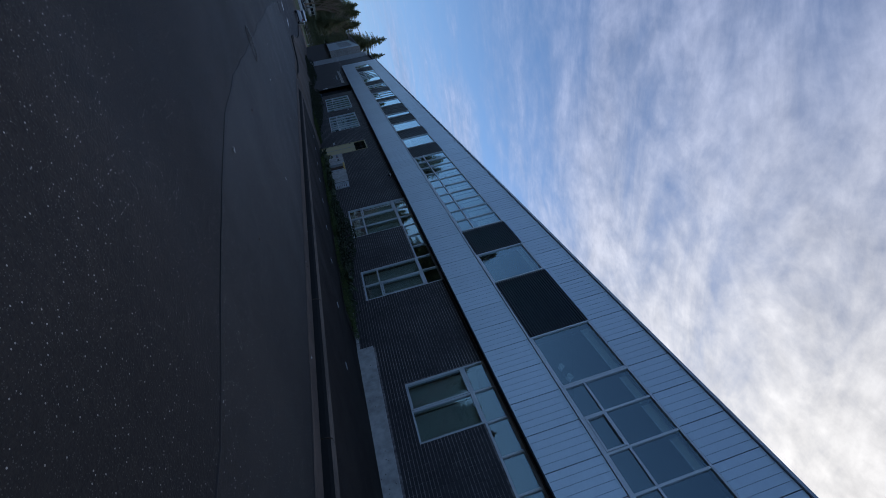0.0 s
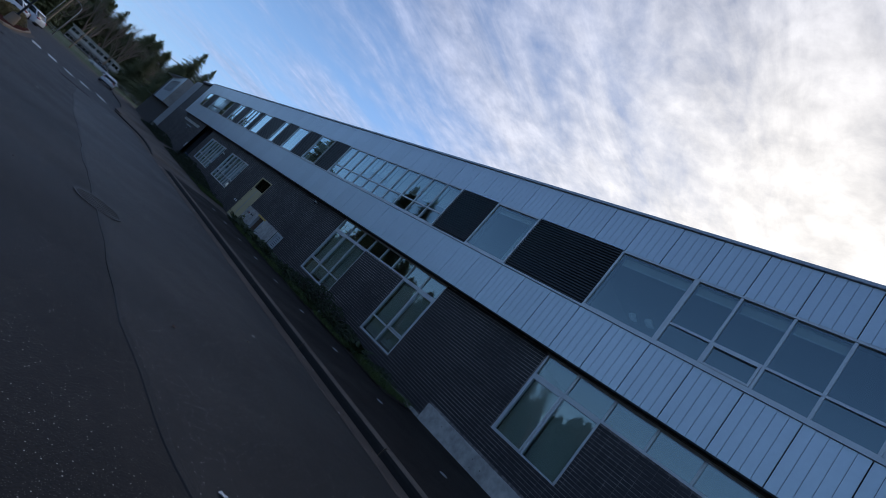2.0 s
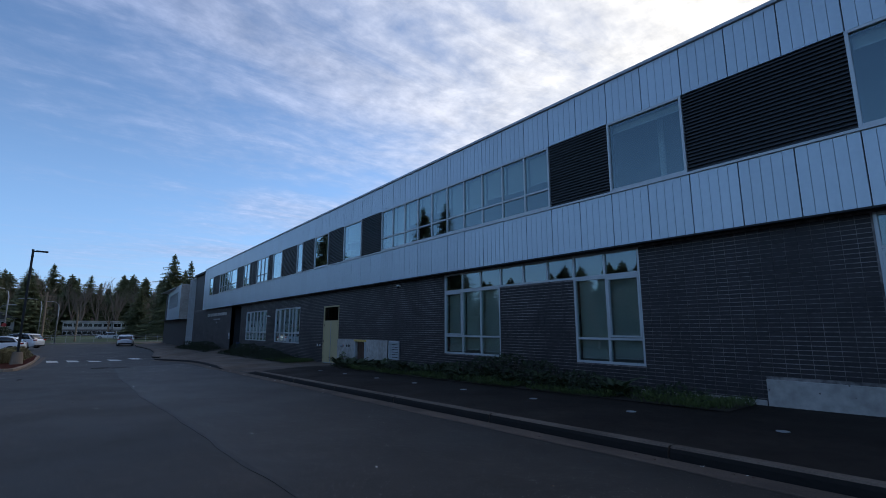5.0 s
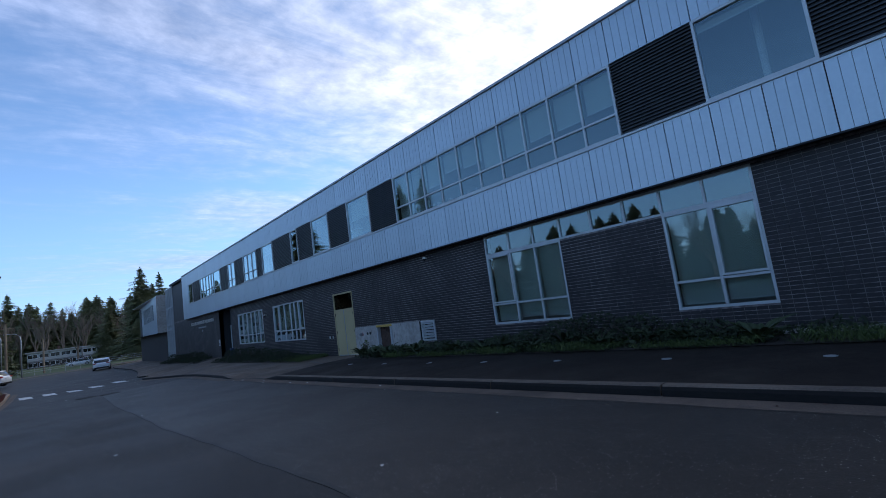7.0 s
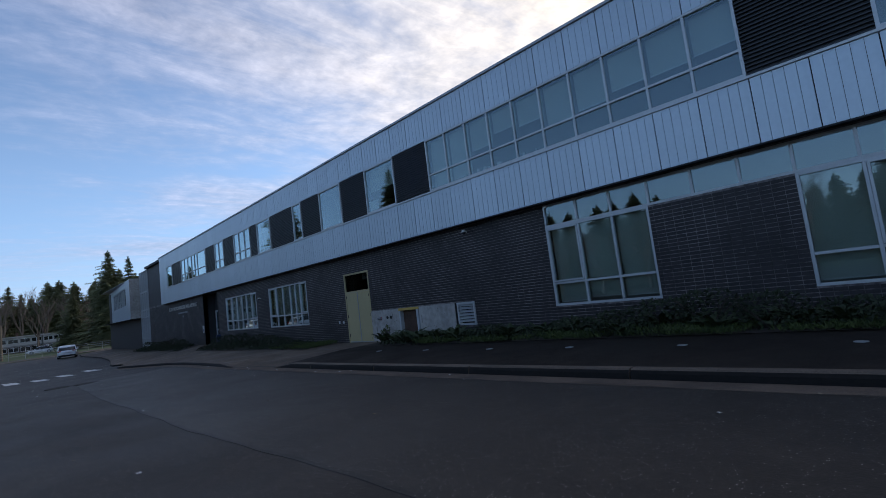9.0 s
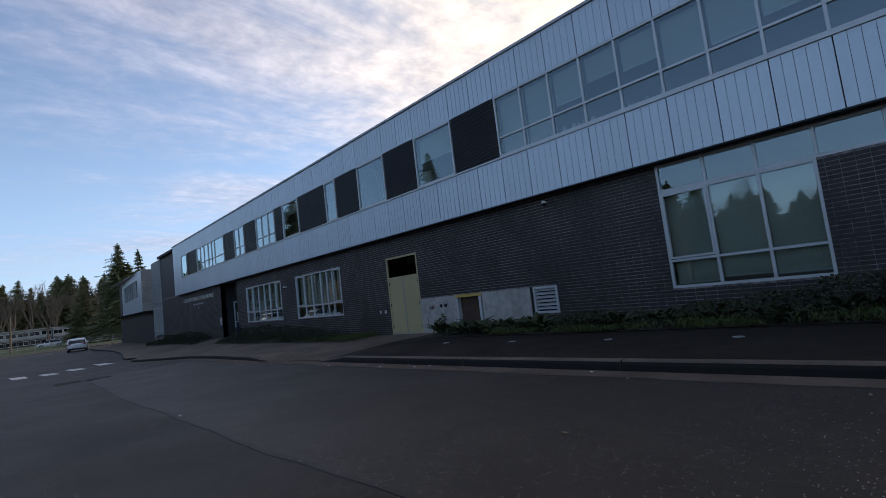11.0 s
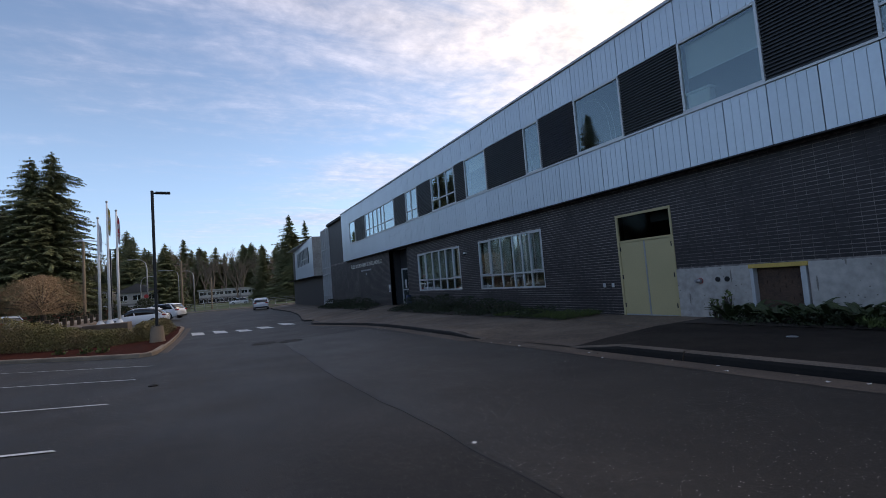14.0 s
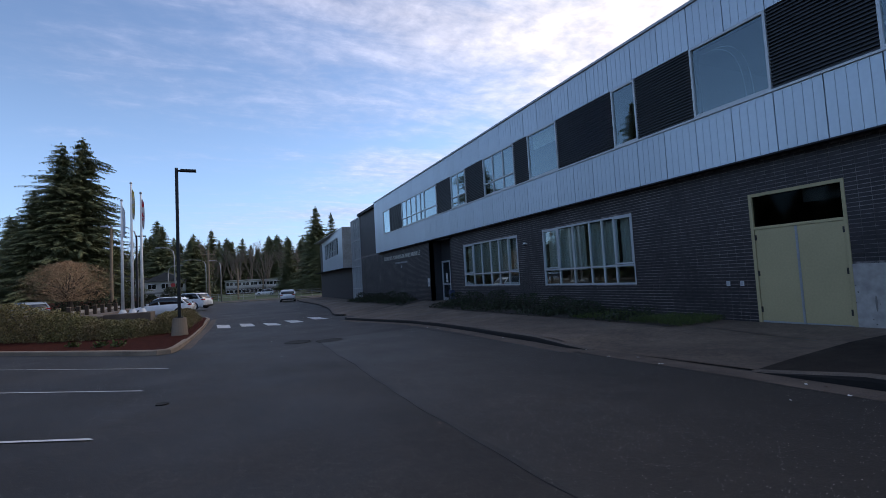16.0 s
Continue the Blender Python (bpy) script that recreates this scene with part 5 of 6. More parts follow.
def flagpole(x, y, z0, top, cloth, label):
    o = thing("flagpole", (x, y, z0), label, "flagpole", "three flagpoles")
    part("pole", tube([(x, y, z0), (x, y, z0 + 3), (x, y, top)], [0.09, 0.075, 0.045], 14), "white", o, smooth=True)
    part("base_collar", tube([(x, y, z0), (x, y, z0 + 0.05), (x, y, z0 + 0.22)], [0.22, 0.2, 0.1], 16), "white", o)
    bm = bmesh.new()
    bmesh.ops.create_uvsphere(bm, u_segments=12, v_segments=8, radius=0.075)
    bmesh.ops.translate(bm, vec=(x, y, top + 0.06), verts=bm.verts[:])
    part("finial", bm, "galv", o, smooth=True)
    verts, faces, n, m_ = [], [], 10, 5
    for i in range(n + 1):
        f = i / n
        for j in range(m_ + 1):
            g_ = j / m_
            verts.append((x + 0.05 + (0.15 * g_) * (0.5 + 0.5 * math.sin(f * 2.4 + 0.3)), y + 0.1 * math.sin(g_ * 9 + f * 2) * g_, top - 0.25 - 1.75 * f - 0.25 * g_))
    faces = [(i * (m_ + 1) + j, i * (m_ + 1) + j + 1, (i + 1) * (m_ + 1) + j + 1, (i + 1) * (m_ + 1) + j) for i in range(n) for j in range(m_)]
    fl = place("flag", raw_mesh(verts, faces, cloth), o)
    fl.data.polygons.foreach_set("use_smooth", [True] * len(faces))


flagpole(-16.9, 25.7, 0.5, 7.1, "cloth_white", "white flagpole with a limp pale flag")
flagpole(-16.42, 25.75, 0.5, 8.15, "cloth_gold", "tall white flagpole with a limp gold flag")
flagpole(-15.95, 25.85, 0.5, 7.6, "cloth_red", "white flagpole with a limp red and white flag")
tagged(part("terrace", boxes([(-26, -17.72, 25.0, 27.4, -0.6, 0.44), (-26, -18.4, 27.4, 39, -0.6, 0.44)], 0.02), "pavement"), "raised pale concrete walk behind the hedge", "terrace", kind="structure")
for i in range(9):
    f = i / 8
    x, y = -19.8 + 1.0 * f, 25.3 + 10 * f
    o = thing("bollard", (x, y, 0.44), "weathered square timber bollard", "bollard", "row of timber bollards")
    part("post", box(x - 0.1, x + 0.1, y - 0.1, y + 0.1, 0.43, 1.0, 0.015), "dark_wood", o)
    part("cap", box(x - 0.105, x + 0.105, y - 0.105, y + 0.105, 1.0, 1.03, 0.01), "wood", o)
    if i < 8:
        part("rail", box(x - 0.03, x + 0.03, y + 0.12, y + 1.12, 0.62, 0.78), "stone_rail", o, "pale rail between the posts")


# ---- cars ----
def paint(name, c):
    m = mat(name, c, tuple(v * 0.93 for v in c), 0.25, 1, 10)
    m.node_tree.nodes["Principled BSDF"].inputs["Coat Weight"].default_value = 0.6
    return m


M["car_white"] = paint("white_car_paint", (0.82, 0.83, 0.84))
M["car_silver"] = paint("silver_blue_car_paint", (0.3, 0.36, 0.42))
M["tyre"] = mat("tyre_rubber", (0.02, 0.02, 0.021), None, 0.9, 5, 40)
M["lamp_red"] = mat("red_lamp_lens", (0.35, 0.02, 0.02), None, 0.2, 3, 20)
M["lamp_clear"] = mat("clear_lamp_lens", (0.6, 0.6, 0.62), None, 0.15, 3, 20)


def loft(rows, material, smooth=True):
    """rows: (x, half width, z low, z high, tuck) sections of a car body along x."""
    bm, rings = bmesh.new(), []
    for x, w, zl, zh, t in rows:
        pts = [(-w * 0.94, zl), (-w, zl + 0.12 * (zh - zl)), (-w, zl + 0.6 * (zh - zl)), (-w * (1 - t * 0.5), zl + 0.88 * (zh - zl)), (-w * (1 - t), zh)]
        pts += [(-a, b) for a, b in pts[::-1]]
        rings.append([bm.verts.new((x, a, b)) for a, b in pts])
    for r0, r1 in zip(rings, rings[1:]):
        for i in range(len(r0)):
            bm.faces.new((r0[i], r0[(i + 1) % len(r0)], r1[(i + 1) % len(r0)], r1[i]))
    bm.faces.new(rings[0])
    bm.faces.new(rings[-1][::-1])
    return bm


def car(at, turn, body, label, length=4.6, height=1.5, suv=False):
    o = thing("car", (0, 0, 0), label, "car", "parked cars")
    h, L = height, length / 2
    belt = 0.62 * h
    rows = [(-L, 0.72, 0.35, belt * 0.92, 0.15), (-L + 0.12, 0.86, 0.24, belt * 1.02, 0.12), (-L + 0.6, 0.92, 0.2, belt * 1.04, 0.06), (0, 0.93, 0.2, belt, 0.05),
            (L - 1.2, 0.92, 0.2, belt * 0.97, 0.08), (L - 0.4, 0.88, 0.22, belt * 0.85, 0.15), (L, 0.7, 0.32, belt * 0.66, 0.2)]
    shell = part("body", loft(rows, body), body, o, smooth=True)
    r = 0.55 if suv else 0.25
    cab = [(-L + 0.08 + r * 0.1, 0.66, belt * 0.98, belt + 0.04, 0.05), (-L + 0.55, 0.80, belt * 0.98, h * 0.93 if suv else h * 0.86, 0.16), (-L + 1.3, 0.83, belt * 0.98, h * 0.985, 0.2), (0.1, 0.84, belt * 0.97, h * 0.985, 0.2), (L - 1.75, 0.83, belt * 0.95, h * 0.86, 0.18), (L - 1.05, 0.78, belt * 0.9, belt * 0.97, 0.05)]
    part("greenhouse", loft(cab, "car_dark"), "car_dark", o, "dark tinted car windows", smooth=True)
    roof = [(-L + 0.5, 0.66, h * 0.9 if suv else h * 0.84, h * 0.95 if suv else h * 0.885, 0.1), (-L + 1.2, 0.69, h * 0.955, h, 0.1), (0.1, 0.7, h * 0.955, h, 0.1), (L - 1.7, 0.68, h * 0.84, h * 0.885, 0.1)]
    part("roof_panel", loft(roof, body), body, o, smooth=True)
    for s_ in (-1, 1):
        for xa, xb, wd in ((-L + 0.35, -L + 0.75, 0.08), (0.0, 0.1, 0.05)):
            bm = bmesh.new()
            add_tube(bm, [(xa, s_ * 0.87, belt), (xb + 0.1 * (xa < -1), s_ * 0.72, h * 0.96)], [wd, wd * 0.7], 6)
            part("pillar", bm, body, o)
        for x in (-L + 0.85, L - 0.9):
            w = part("wheel", tube([(x, s_ * 0.70, 0.33), (x, s_ * 0.935, 0.33)], [0.33, 0.33], 20), "tyre", o)
            part("rim", tube([(x, s_ * 0.93, 0.33), (x, s_ * 0.945, 0.33)], [0.22, 0.2], 14), "galv", w)
        part("tail_lamp", box(-L - 0.005, -L + 0.25, s_ * 0.5, s_ * 0.845, belt * 0.86, belt * 0.99, 0.02), "lamp_red", o)
        part("headlamp", box(L - 0.42, L - 0.1, s_ * 0.5, s_ * 0.8, belt * 0.66, belt * 0.78, 0.02), "lamp_clear", o)
        part("door_mirror", box(L - 1.5, L - 1.35, s_ * 0.9, s_ * 1.05, belt, belt + 0.14, 0.02), body, o)
    part("bumper", box(-L - 0.03, -L + 0.3, -0.8, 0.8, 0.24, 0.42, 0.04), "tyre", o)
    part("number_plate", box(-L - 0.012, -L + 0.03, -0.18, 0.18, belt * 0.7, belt * 0.82), "white", o)
    o.matrix_basis = Matrix.Translation((at[0], at[1], at[2])) @ Matrix.Rotation(radians(turn), 4, "Z")
    return o


M["car_dark"] = mat("tinted_glass", (0.012, 0.014, 0.016), None, 0.05, 3, 20, spec=0.8)
car((-4.9, 56.5, road_z(-4.9, 56.5)), 84, "car_white", "white hatchback parked at the kerb, tail towards the drive", 4.5, 1.5)
car((-16.2, 35.8, -0.3), 172, "car_white", "white hatchback parked behind the hedge", 4.4, 1.5)
car((-15.6, 48.0, -0.3), 150, "car_white", "white crossover parked behind the hedge", 4.7, 1.66, True)
car((-27.0, 43.0, -0.05), 128, "car_silver", "silver-blue car with red tail lamps beyond the bollards", 4.4, 1.45)
car((-5.0, 112, road_z(-5, 112)), 178, "car_white", "white car on the far street", 4.5, 1.5)


# ---- posts and lamps beyond ----
def curved_lamp(x, y, top, reach, label, mat_="galv"):
    z0 = gz(x, y)
    o = thing("street_lamp", (x, y, z0), label, "lamp", "street lamps beyond")
    pts = [(x, y, z0), (x, y, top - 1.2), (x + reach * 0.08, y, top - 0.5), (x + reach * 0.35, y, top - 0.1), (x + reach * 0.7, y, top), (x + reach, y, top)]
    part("pole", tube(pts, [0.1, 0.075, 0.06, 0.05, 0.045, 0.04], 10), mat_, o, smooth=True)
    a, b = sorted((x + reach, x + reach * 1.35))
    part("lamp_head", box(a, b, y - 0.13, y + 0.13, top - 0.07, top + 0.05, 0.03), mat_, o)


curved_lamp(-18.3, 62.8, 7.4, -1.6, "grey street lamp with a curved arm")
curved_lamp(-19.0, 42.5, 7.7, -2.0, "pale street lamp with a curved arm")
curved_lamp(-13.4, 80, 6.5, -1.5, "grey street lamp with a curved arm")
curved_lamp(-16.5, 95, 7.6, -2.6, "grey street lamp with a curved arm")
curved_lamp(-19.9, 70, 5.4, 1.4, "grey street lamp with a curved arm")
lamp2 = thing("street_lamp", (-18.6, 40, -0.4), "black square lamp post beyond the flagpoles", "lamp")
part("pole", box(-18.66, -18.54, 39.94, 40.06, -0.4, 6.6, 0.01), "black", lamp2)
part("luminaire", box(-18.5, -17.9, 39.88, 40.12, 6.48, 6.58, 0.01), "black", lamp2)


def utility_pole(x, y, top, label, arms=True):
    z0 = gz(x, y)
    o = thing("utility_pole", (x, y, z0), label, "pole", "utility poles")
    part("pole", tube([(x, y, z0), (x, y, top)], [0.17, 0.12], 12), "wood", o)
    if arms:
        part("cross_arm", box(x - 0.9, x + 0.9, y - 0.06, y + 0.06, top - 0.7, top - 0.58, 0.01), "wood", o)
        for dx in (-0.8, -0.3, 0.3, 0.8):
            part("insulator", tube([(x + dx, y, top - 0.58), (x + dx, y, top - 0.42)], [0.05, 0.035], 8), "black", o)


utility_pole(-22.9, 52, 8.7, "weathered bare timber utility pole", False)
utility_pole(-14.7, 70, 7.5, "weathered timber utility pole with fittings")
utility_pole(-10.8, 90, 5.5, "weathered timber utility pole", False)
utility_pole(-40, 60, 10.5, "weathered timber utility pole with a cross-arm")
M["wire"] = mat("black_cable", (0.02, 0.02, 0.02), None, 0.6, 3, 20)
for z_, dy in ((9.9, 0), (8.9, 0.4), (8.1, 0.7)):
    pts = [(-62 + 22 * i / 8, 48 + 12 * i / 8 + dy, z_ - 0.8 * (1 - (i / 4 - 1) ** 2) + 0.6) for i in range(9)]
    tagged(part("overhead_cable", tube(pts, [0.02] * 9, 5), "wire"), "sagging black overhead cable between timber poles", "cable", "overhead cables")
for x, y in ((-17.4, 53),):
    o = thing("road_sign", (x, y, gz(x, y)), "red octagonal road sign on a steel post", "sign", "road signs")
    part("post", tube([(x, y, gz(x, y)), (x, y, 2.7)], [0.03, 0.03], 8), "galv", o)
    part("sign_plate", tube([(x, y - 0.05, 2.35), (x, y - 0.04, 2.35)], [0.24, 0.24], 8), "red", o)
# bicycle racks and lawn fence by the far wing
for i in range(3):
    x, y = 0.4 + i * 0.5, 62.5 + i * 0.9
    o = thing("bike_rack", (x, y, -0.3), "leaning grey metal bicycle rack", "rack", "bicycle racks")
    part("hoop", tube([(x, y, -0.35), (x + 0.25, y, 0.5), (x + 0.9, y, 0.55), (x + 1.0, y, -0.35)], [0.03] * 4, 8), "galv", o)
    part("rail", tube([(x, y, -0.3), (x + 1.0, y, -0.3)], [0.025] * 2, 8), "galv", o)
f = thing("fence", (0, 76, -0.45), "low grey wire mesh fence along the street", "fence")
for i in range(38):
    part("post", tube([(-30 + 2.0 * i, 84, -0.5), (-30 + 2.0 * i, 84, 0.75)], [0.03, 0.03], 6), "galv", f)
for z_ in (0.1, 0.4, 0.72):
    part("rail", tube([(-30, 84, z_), (44, 84, z_)], [0.02, 0.02], 5), "galv", f)
sheet("pavement_street", [-160, -60, -20, 0, 60, 120], [69.2, 71.8], road_z, "pavement", "pale concrete pavement along the cross street", "pavement", 0.05)


# ---- houses beyond ----
M["stucco"] = mat("pale_stucco", (0.42, 0.40, 0.37), (0.34, 0.33, 0.30), 0.9, 0.6, 10, 0.1)
M["siding"] = mat("grey_siding", (0.22, 0.215, 0.21), (0.17, 0.165, 0.16), 0.9, 0.6, 10, 0.1)
M["roofing"] = mat("dark_roofing", (0.08, 0.075, 0.075), None, 0.9, 0.6, 10, 0.1)
M["dark_pane"] = mat("dark_window_glass", (0.015, 0.018, 0.02), None, 0.05, 2, 10, spec=0.8)

M["red_wood"] = mat("red_brown_boards", (0.22, 0.085, 0.05), (0.13, 0.05, 0.03), 0.9, 2, 30, 0.3, stretch=(1, 1, 0.15))
M["brown_boards"] = mat("dark_brown_boards", (0.075, 0.055, 0.045), (0.045, 0.034, 0.03), 0.9, 2, 30, 0.2, stretch=(1, 1, 0.15))


def house(name, x0, x1, y, z0, storeys, sh, label, cols, gable=False, wall="stucco", low=None):
    o = thing(name, ((x0 + x1) / 2, y, z0), label, "house", "houses across the street")
    top = z0 + storeys * sh
    part("wall", box(x0, x1, y, y + 9, z0 - 0.6, top), wall, o)
    if gable:
        bm = bmesh.new()
        xm, e = (x0 + x1) / 2, 0.5
        vs = [bm.verts.new(p) for p in ((x0 - e, y - e, top), (x1 + e, y - e, top), (xm, y - e, top + 1.8), (x0 - e, y + 9.5, top), (x1 + e, y + 9.5, top), (xm, y + 9.5, top + 1.8))]
        for q in ((0, 1, 2), (3, 5, 4), (0, 2, 5, 3), (1, 4, 5, 2), (0, 3, 4, 1)):
            bm.faces.new([vs[i] for i in q])
        part("roof", bm, "roofing", o)
    else:
        rf = part("roof", box(x0 - 0.5, x1 + 0.5, y - 0.6, y + 9.5, top, top + 0.3), "stucco", o, "pale flat roof fascia")
        part("chimney", box(x0 + (x1 - x0) * 0.55, x0 + (x1 - x0) * 0.55 + 0.6, y + 3, y + 3.6, top + 0.3, top + 1.4), "rust", rf)
    if low:
        part("cladding", box(x0 + 0.02, x1 - 0.02, y - 0.01, y + 0.01, z0 - 0.5, z0 + sh - 0.3), low, o, "dark brown boarded ground floor")
    for s_ in range(storeys):
        if s_:
            part("floor_band", box(x0 - 0.05, x1 + 0.05, y - 0.06, y, z0 + s_ * sh - 0.25, z0 + s_ * sh + 0.1), "siding", o)
        for c in range(cols):
            cx = x0 + (x1 - x0) * (c + 0.5) / cols
            w_ = min(1.1, (x1 - x0) / cols * (0.42 if low else 0.3))
            wz = z0 + s_ * sh + sh * 0.35
            win = part("window", boxes([(cx - w_, cx + w_, y - 0.05, y, wz - 0.08, wz), (cx - w_, cx + w_, y - 0.05, y, wz + sh * 0.42, wz + sh * 0.42 + 0.08), (cx - w_ - 0.06, cx - w_, y - 0.05, y, wz, wz + sh * 0.42), (cx + w_, cx + w_ + 0.06, y - 0.05, y, wz, wz + sh * 0.42), (cx - 0.04, cx + 0.04, y - 0.05, y, wz, wz + sh * 0.42)]), "white", o)
            part("glazing", box(cx - w_, cx + w_, y - 0.025, y - 0.01, wz, wz + sh * 0.42), "dark_pane", win)
    return o


house("apartment_building", -15.0, -1.6, 176, -0.9, 2, 2.6, "long two-storey pale apartment building across the street", 5, low="brown_boards")
house("apartment_building", -1.4, 10.6, 175, -1.0, 2, 2.6, "long two-storey pale apartment building across the street", 5, low="brown_boards")
house("house", -40, -29, 104, -0.6, 2, 2.7, "two-storey gabled house behind the trees", 3, True, "siding")
house("house", -27.5, -20.5, 100, -0.6, 2, 2.2, "pale gabled house behind the flagpoles", 3, True, "stucco")
fb = thing("board_fence", (-27, 56, -0.5), "red-brown vertical board fence behind the parked cars", "fence")
for i in range(120):
    x = -38 + i * 0.16
    part("board", box(x, x + 0.15, 56, 56.03, -0.6, 1.1 + 0.03 * math.sin(i * 2.3)), "red_wood", fb)
o = thing("brown_bush_tree", (-25.0, 46.5, -0.4), "wide russet-brown twiggy bush tree without leaves", "tree")
part("trunk", tube([(-25, 46.5, -0.5), (-24.95, 46.5, 1.0), (-25.2, 46.4, 2.0)], [0.28, 0.24, 0.16], 10), "bark", o)
bm = bmesh.new()
rnd = random.Random(77)
for i in range(60):
    a, e = rnd.random() * 6.283, rnd.uniform(0.15, 1.3)
    L_ = rnd.uniform(1.8, 3.1)
    d_ = Vector((math.cos(a) * math.cos(e), math.sin(a) * math.cos(e), math.sin(e)))
    p0 = Vector((-25.1, 46.45, 1.3 + rnd.random() * 0.6))
    add_tube(bm, [p0, p0 + d_ * L_ * 0.5 + Vector((0, 0, 0.15)), p0 + d_ * L_], [0.07, 0.04, 0.015], 5)
part("limb_crown", bm, "bark", o)


def brown_where(r):
    a, u = r.random() * 6.283, r.random()
    v = r.random() ** 0.4
    rad = 2.75 * math.sqrt(max(0, 1 - (2 * u - 0.85) ** 2 * 0.8)) * v * (1 + 0.22 * math.sin(a * 4 + 1) + 0.2 * math.sin(a * 7 + u * 9) + 0.1 * math.sin(a * 15 + u * 20))
    return (-25.1 + rad * math.cos(a), 46.45 + rad * math.sin(a), 1.2 + 3.6 * u)


place("twig_crown", leaves(15000, brown_where, 0.34, "brown", 5, -0.1, 0.028), o)
for i in range(5):
    bush("shrub", -26 + i * 2.1, 50 + i * 0.8, 1.3, 1.3, 2.0 + 0.5 * math.sin(i * 2), 1400, "shrub", 300 + i, "rounded dark green garden shrub", 0.2, "shrub", "garden shrubs", -0.5)

# ---- planting along the school wall ----
for y0, y1, wd, zf in ((-19.8, -2.75, 1.35, walk_z), (1.0, 15.7, 1.7, apron_z), (20.4, 36.2, 1.6, apron_z)):
    sheet("soil_bed", [-wd, -wd * 0.6, -wd * 0.3, -0.005], steps(y0, y1, 16), zf, "soil", "dark soil bed at the foot of the wall", "bed", 0.015)


def strip_where(y0, y1, x0, x1, h, zf, lump):
    def where(r):
        y, x = r.uniform(y0, y1), r.uniform(x0, x1)
        while math.sin(y * lump * 1.9 + x * 1.3) + 0.6 * math.sin(y * lump * 5.3 + 2) < r.uniform(-1.3, 1.1):
            y, x = r.uniform(y0, y1), r.uniform(x0, x1)
        hh = h * (0.35 + 0.65 * abs(math.sin(y * lump) * math.sin(y * lump * 0.37 + 1.3)))
        return (x, y, zf(x, y) + r.random() ** 1.3 * hh)
    return where


wz = lambda x, y: walk_z(x, y) + 0.02
for name, n, args, size, m_, label in (
        ("ground_cover", 7000, (-19.4, -3.4, -1.3, -0.1, 0.3, wz, 0.9), 0.085, "shrub", "dark creeping ground cover along the wall"),
        ("grass_tufts", 16000, (-19.9, -6.0, -1.5, -0.3, 0.16, wz, 1.3), 0.1, "grass", "green grass tufts along the path edge"),
        ("ground_cover", 5200, (2.6, 15.6, -1.7, -0.1, 0.38, apron_z, 0.8), 0.09, "shrub", "dark low shrubs below the windows"),
        ("grass_tufts", 7000, (0.7, 4.5, -1.6, -0.1, 0.12, apron_z, 1.1), 0.09, "grass", "short green grass beside the door apron"),
        ("ground_cover", 3400, (20.5, 36.2, -1.6, -0.1, 0.45, apron_z, 0.6), 0.12, "shrub", "dark low shrubs below the far wall")):
    tagged(new(name, leaves(n, strip_where(*args), size, m_, n, *((-0.7, 0.07) if m_ == "grass" else (0.3, 0.24)))), label, "plants", kind="stuff")
for i, (y, h) in enumerate(((-15.2, 0.6), (-14.2, 0.75), (-13.3, 0.65), (-12.4, 0.5), (-11.2, 0.4), (-8.6, 0.35), (-16.4, 0.4), (6.2, 0.5), (8.0, 0.6), (10.2, 0.7), (12.4, 0.65), (14.2, 0.6), (4.9, 0.4), (22.5, 0.6), (25, 0.7), (28, 0.6), (31, 0.6), (34, 0.7))):
    bush("wall_shrub", -0.75, y, 0.55, 0.8, h, 700, "shrub", 500 + i, "dark leafy shrub at the foot of the brick wall", 0.075, "shrub", "shrubs along the wall", walk_z(-0.7, y) if y < 0 else apron_z(-0.7, y))


for i, (y, h) in enumerate(((-2.95, 0.42), (-3.35, 0.6), (-3.2, 0.34))):
    bush("weed", -0.35 - 0.1 * i, y, 0.12, 0.12, h, 60, "grass", 610 + i, "straggly green weed against the concrete footing", 0.07, "weed", "weeds by the footing", walk_z(-0.4, y))


def fern_parts():
    verts, faces = [], []
    rnd_ = random.Random(9)
    for k in range(16):
        a = 6.283 * k / 16 + rnd_.uniform(-0.15, 0.15)
        L_, lift = rnd_.uniform(0.6, 0.9), rnd_.uniform(0.9, 1.45)
        d_ = Vector((math.cos(a), math.sin(a), 0))
        sd = Vector((-d_.y, d_.x, 0))
        prev = None
        for j in range(11):
            f_ = j / 10
            p = d_ * L_ * f_ * math.cos(lift * 0.6) + Vector((0, 0, L_ * (math.sin(lift) * f_ * 1.1 - 0.55 * f_ * f_)))
            if prev is not None:
                w_ = 0.075 * math.sin(math.pi * min(1, 0.15 + f_ * 0.85)) + 0.006
                for s_ in (-1, 1):
                    i = len(verts)
                    verts.extend([prev, p, p + sd * s_ * w_ + d_ * 0.03 - Vector((0, 0, 0.012)), prev + sd * s_ * w_ * 0.9 + d_ * 0.045 - Vector((0, 0, 0.012))])
                    faces.append((i, i + 1, i + 2, i + 3) if s_ > 0 else (i, i + 3, i + 2, i + 1))
            prev = p
    return raw_mesh(verts, faces, "fern_leaf")


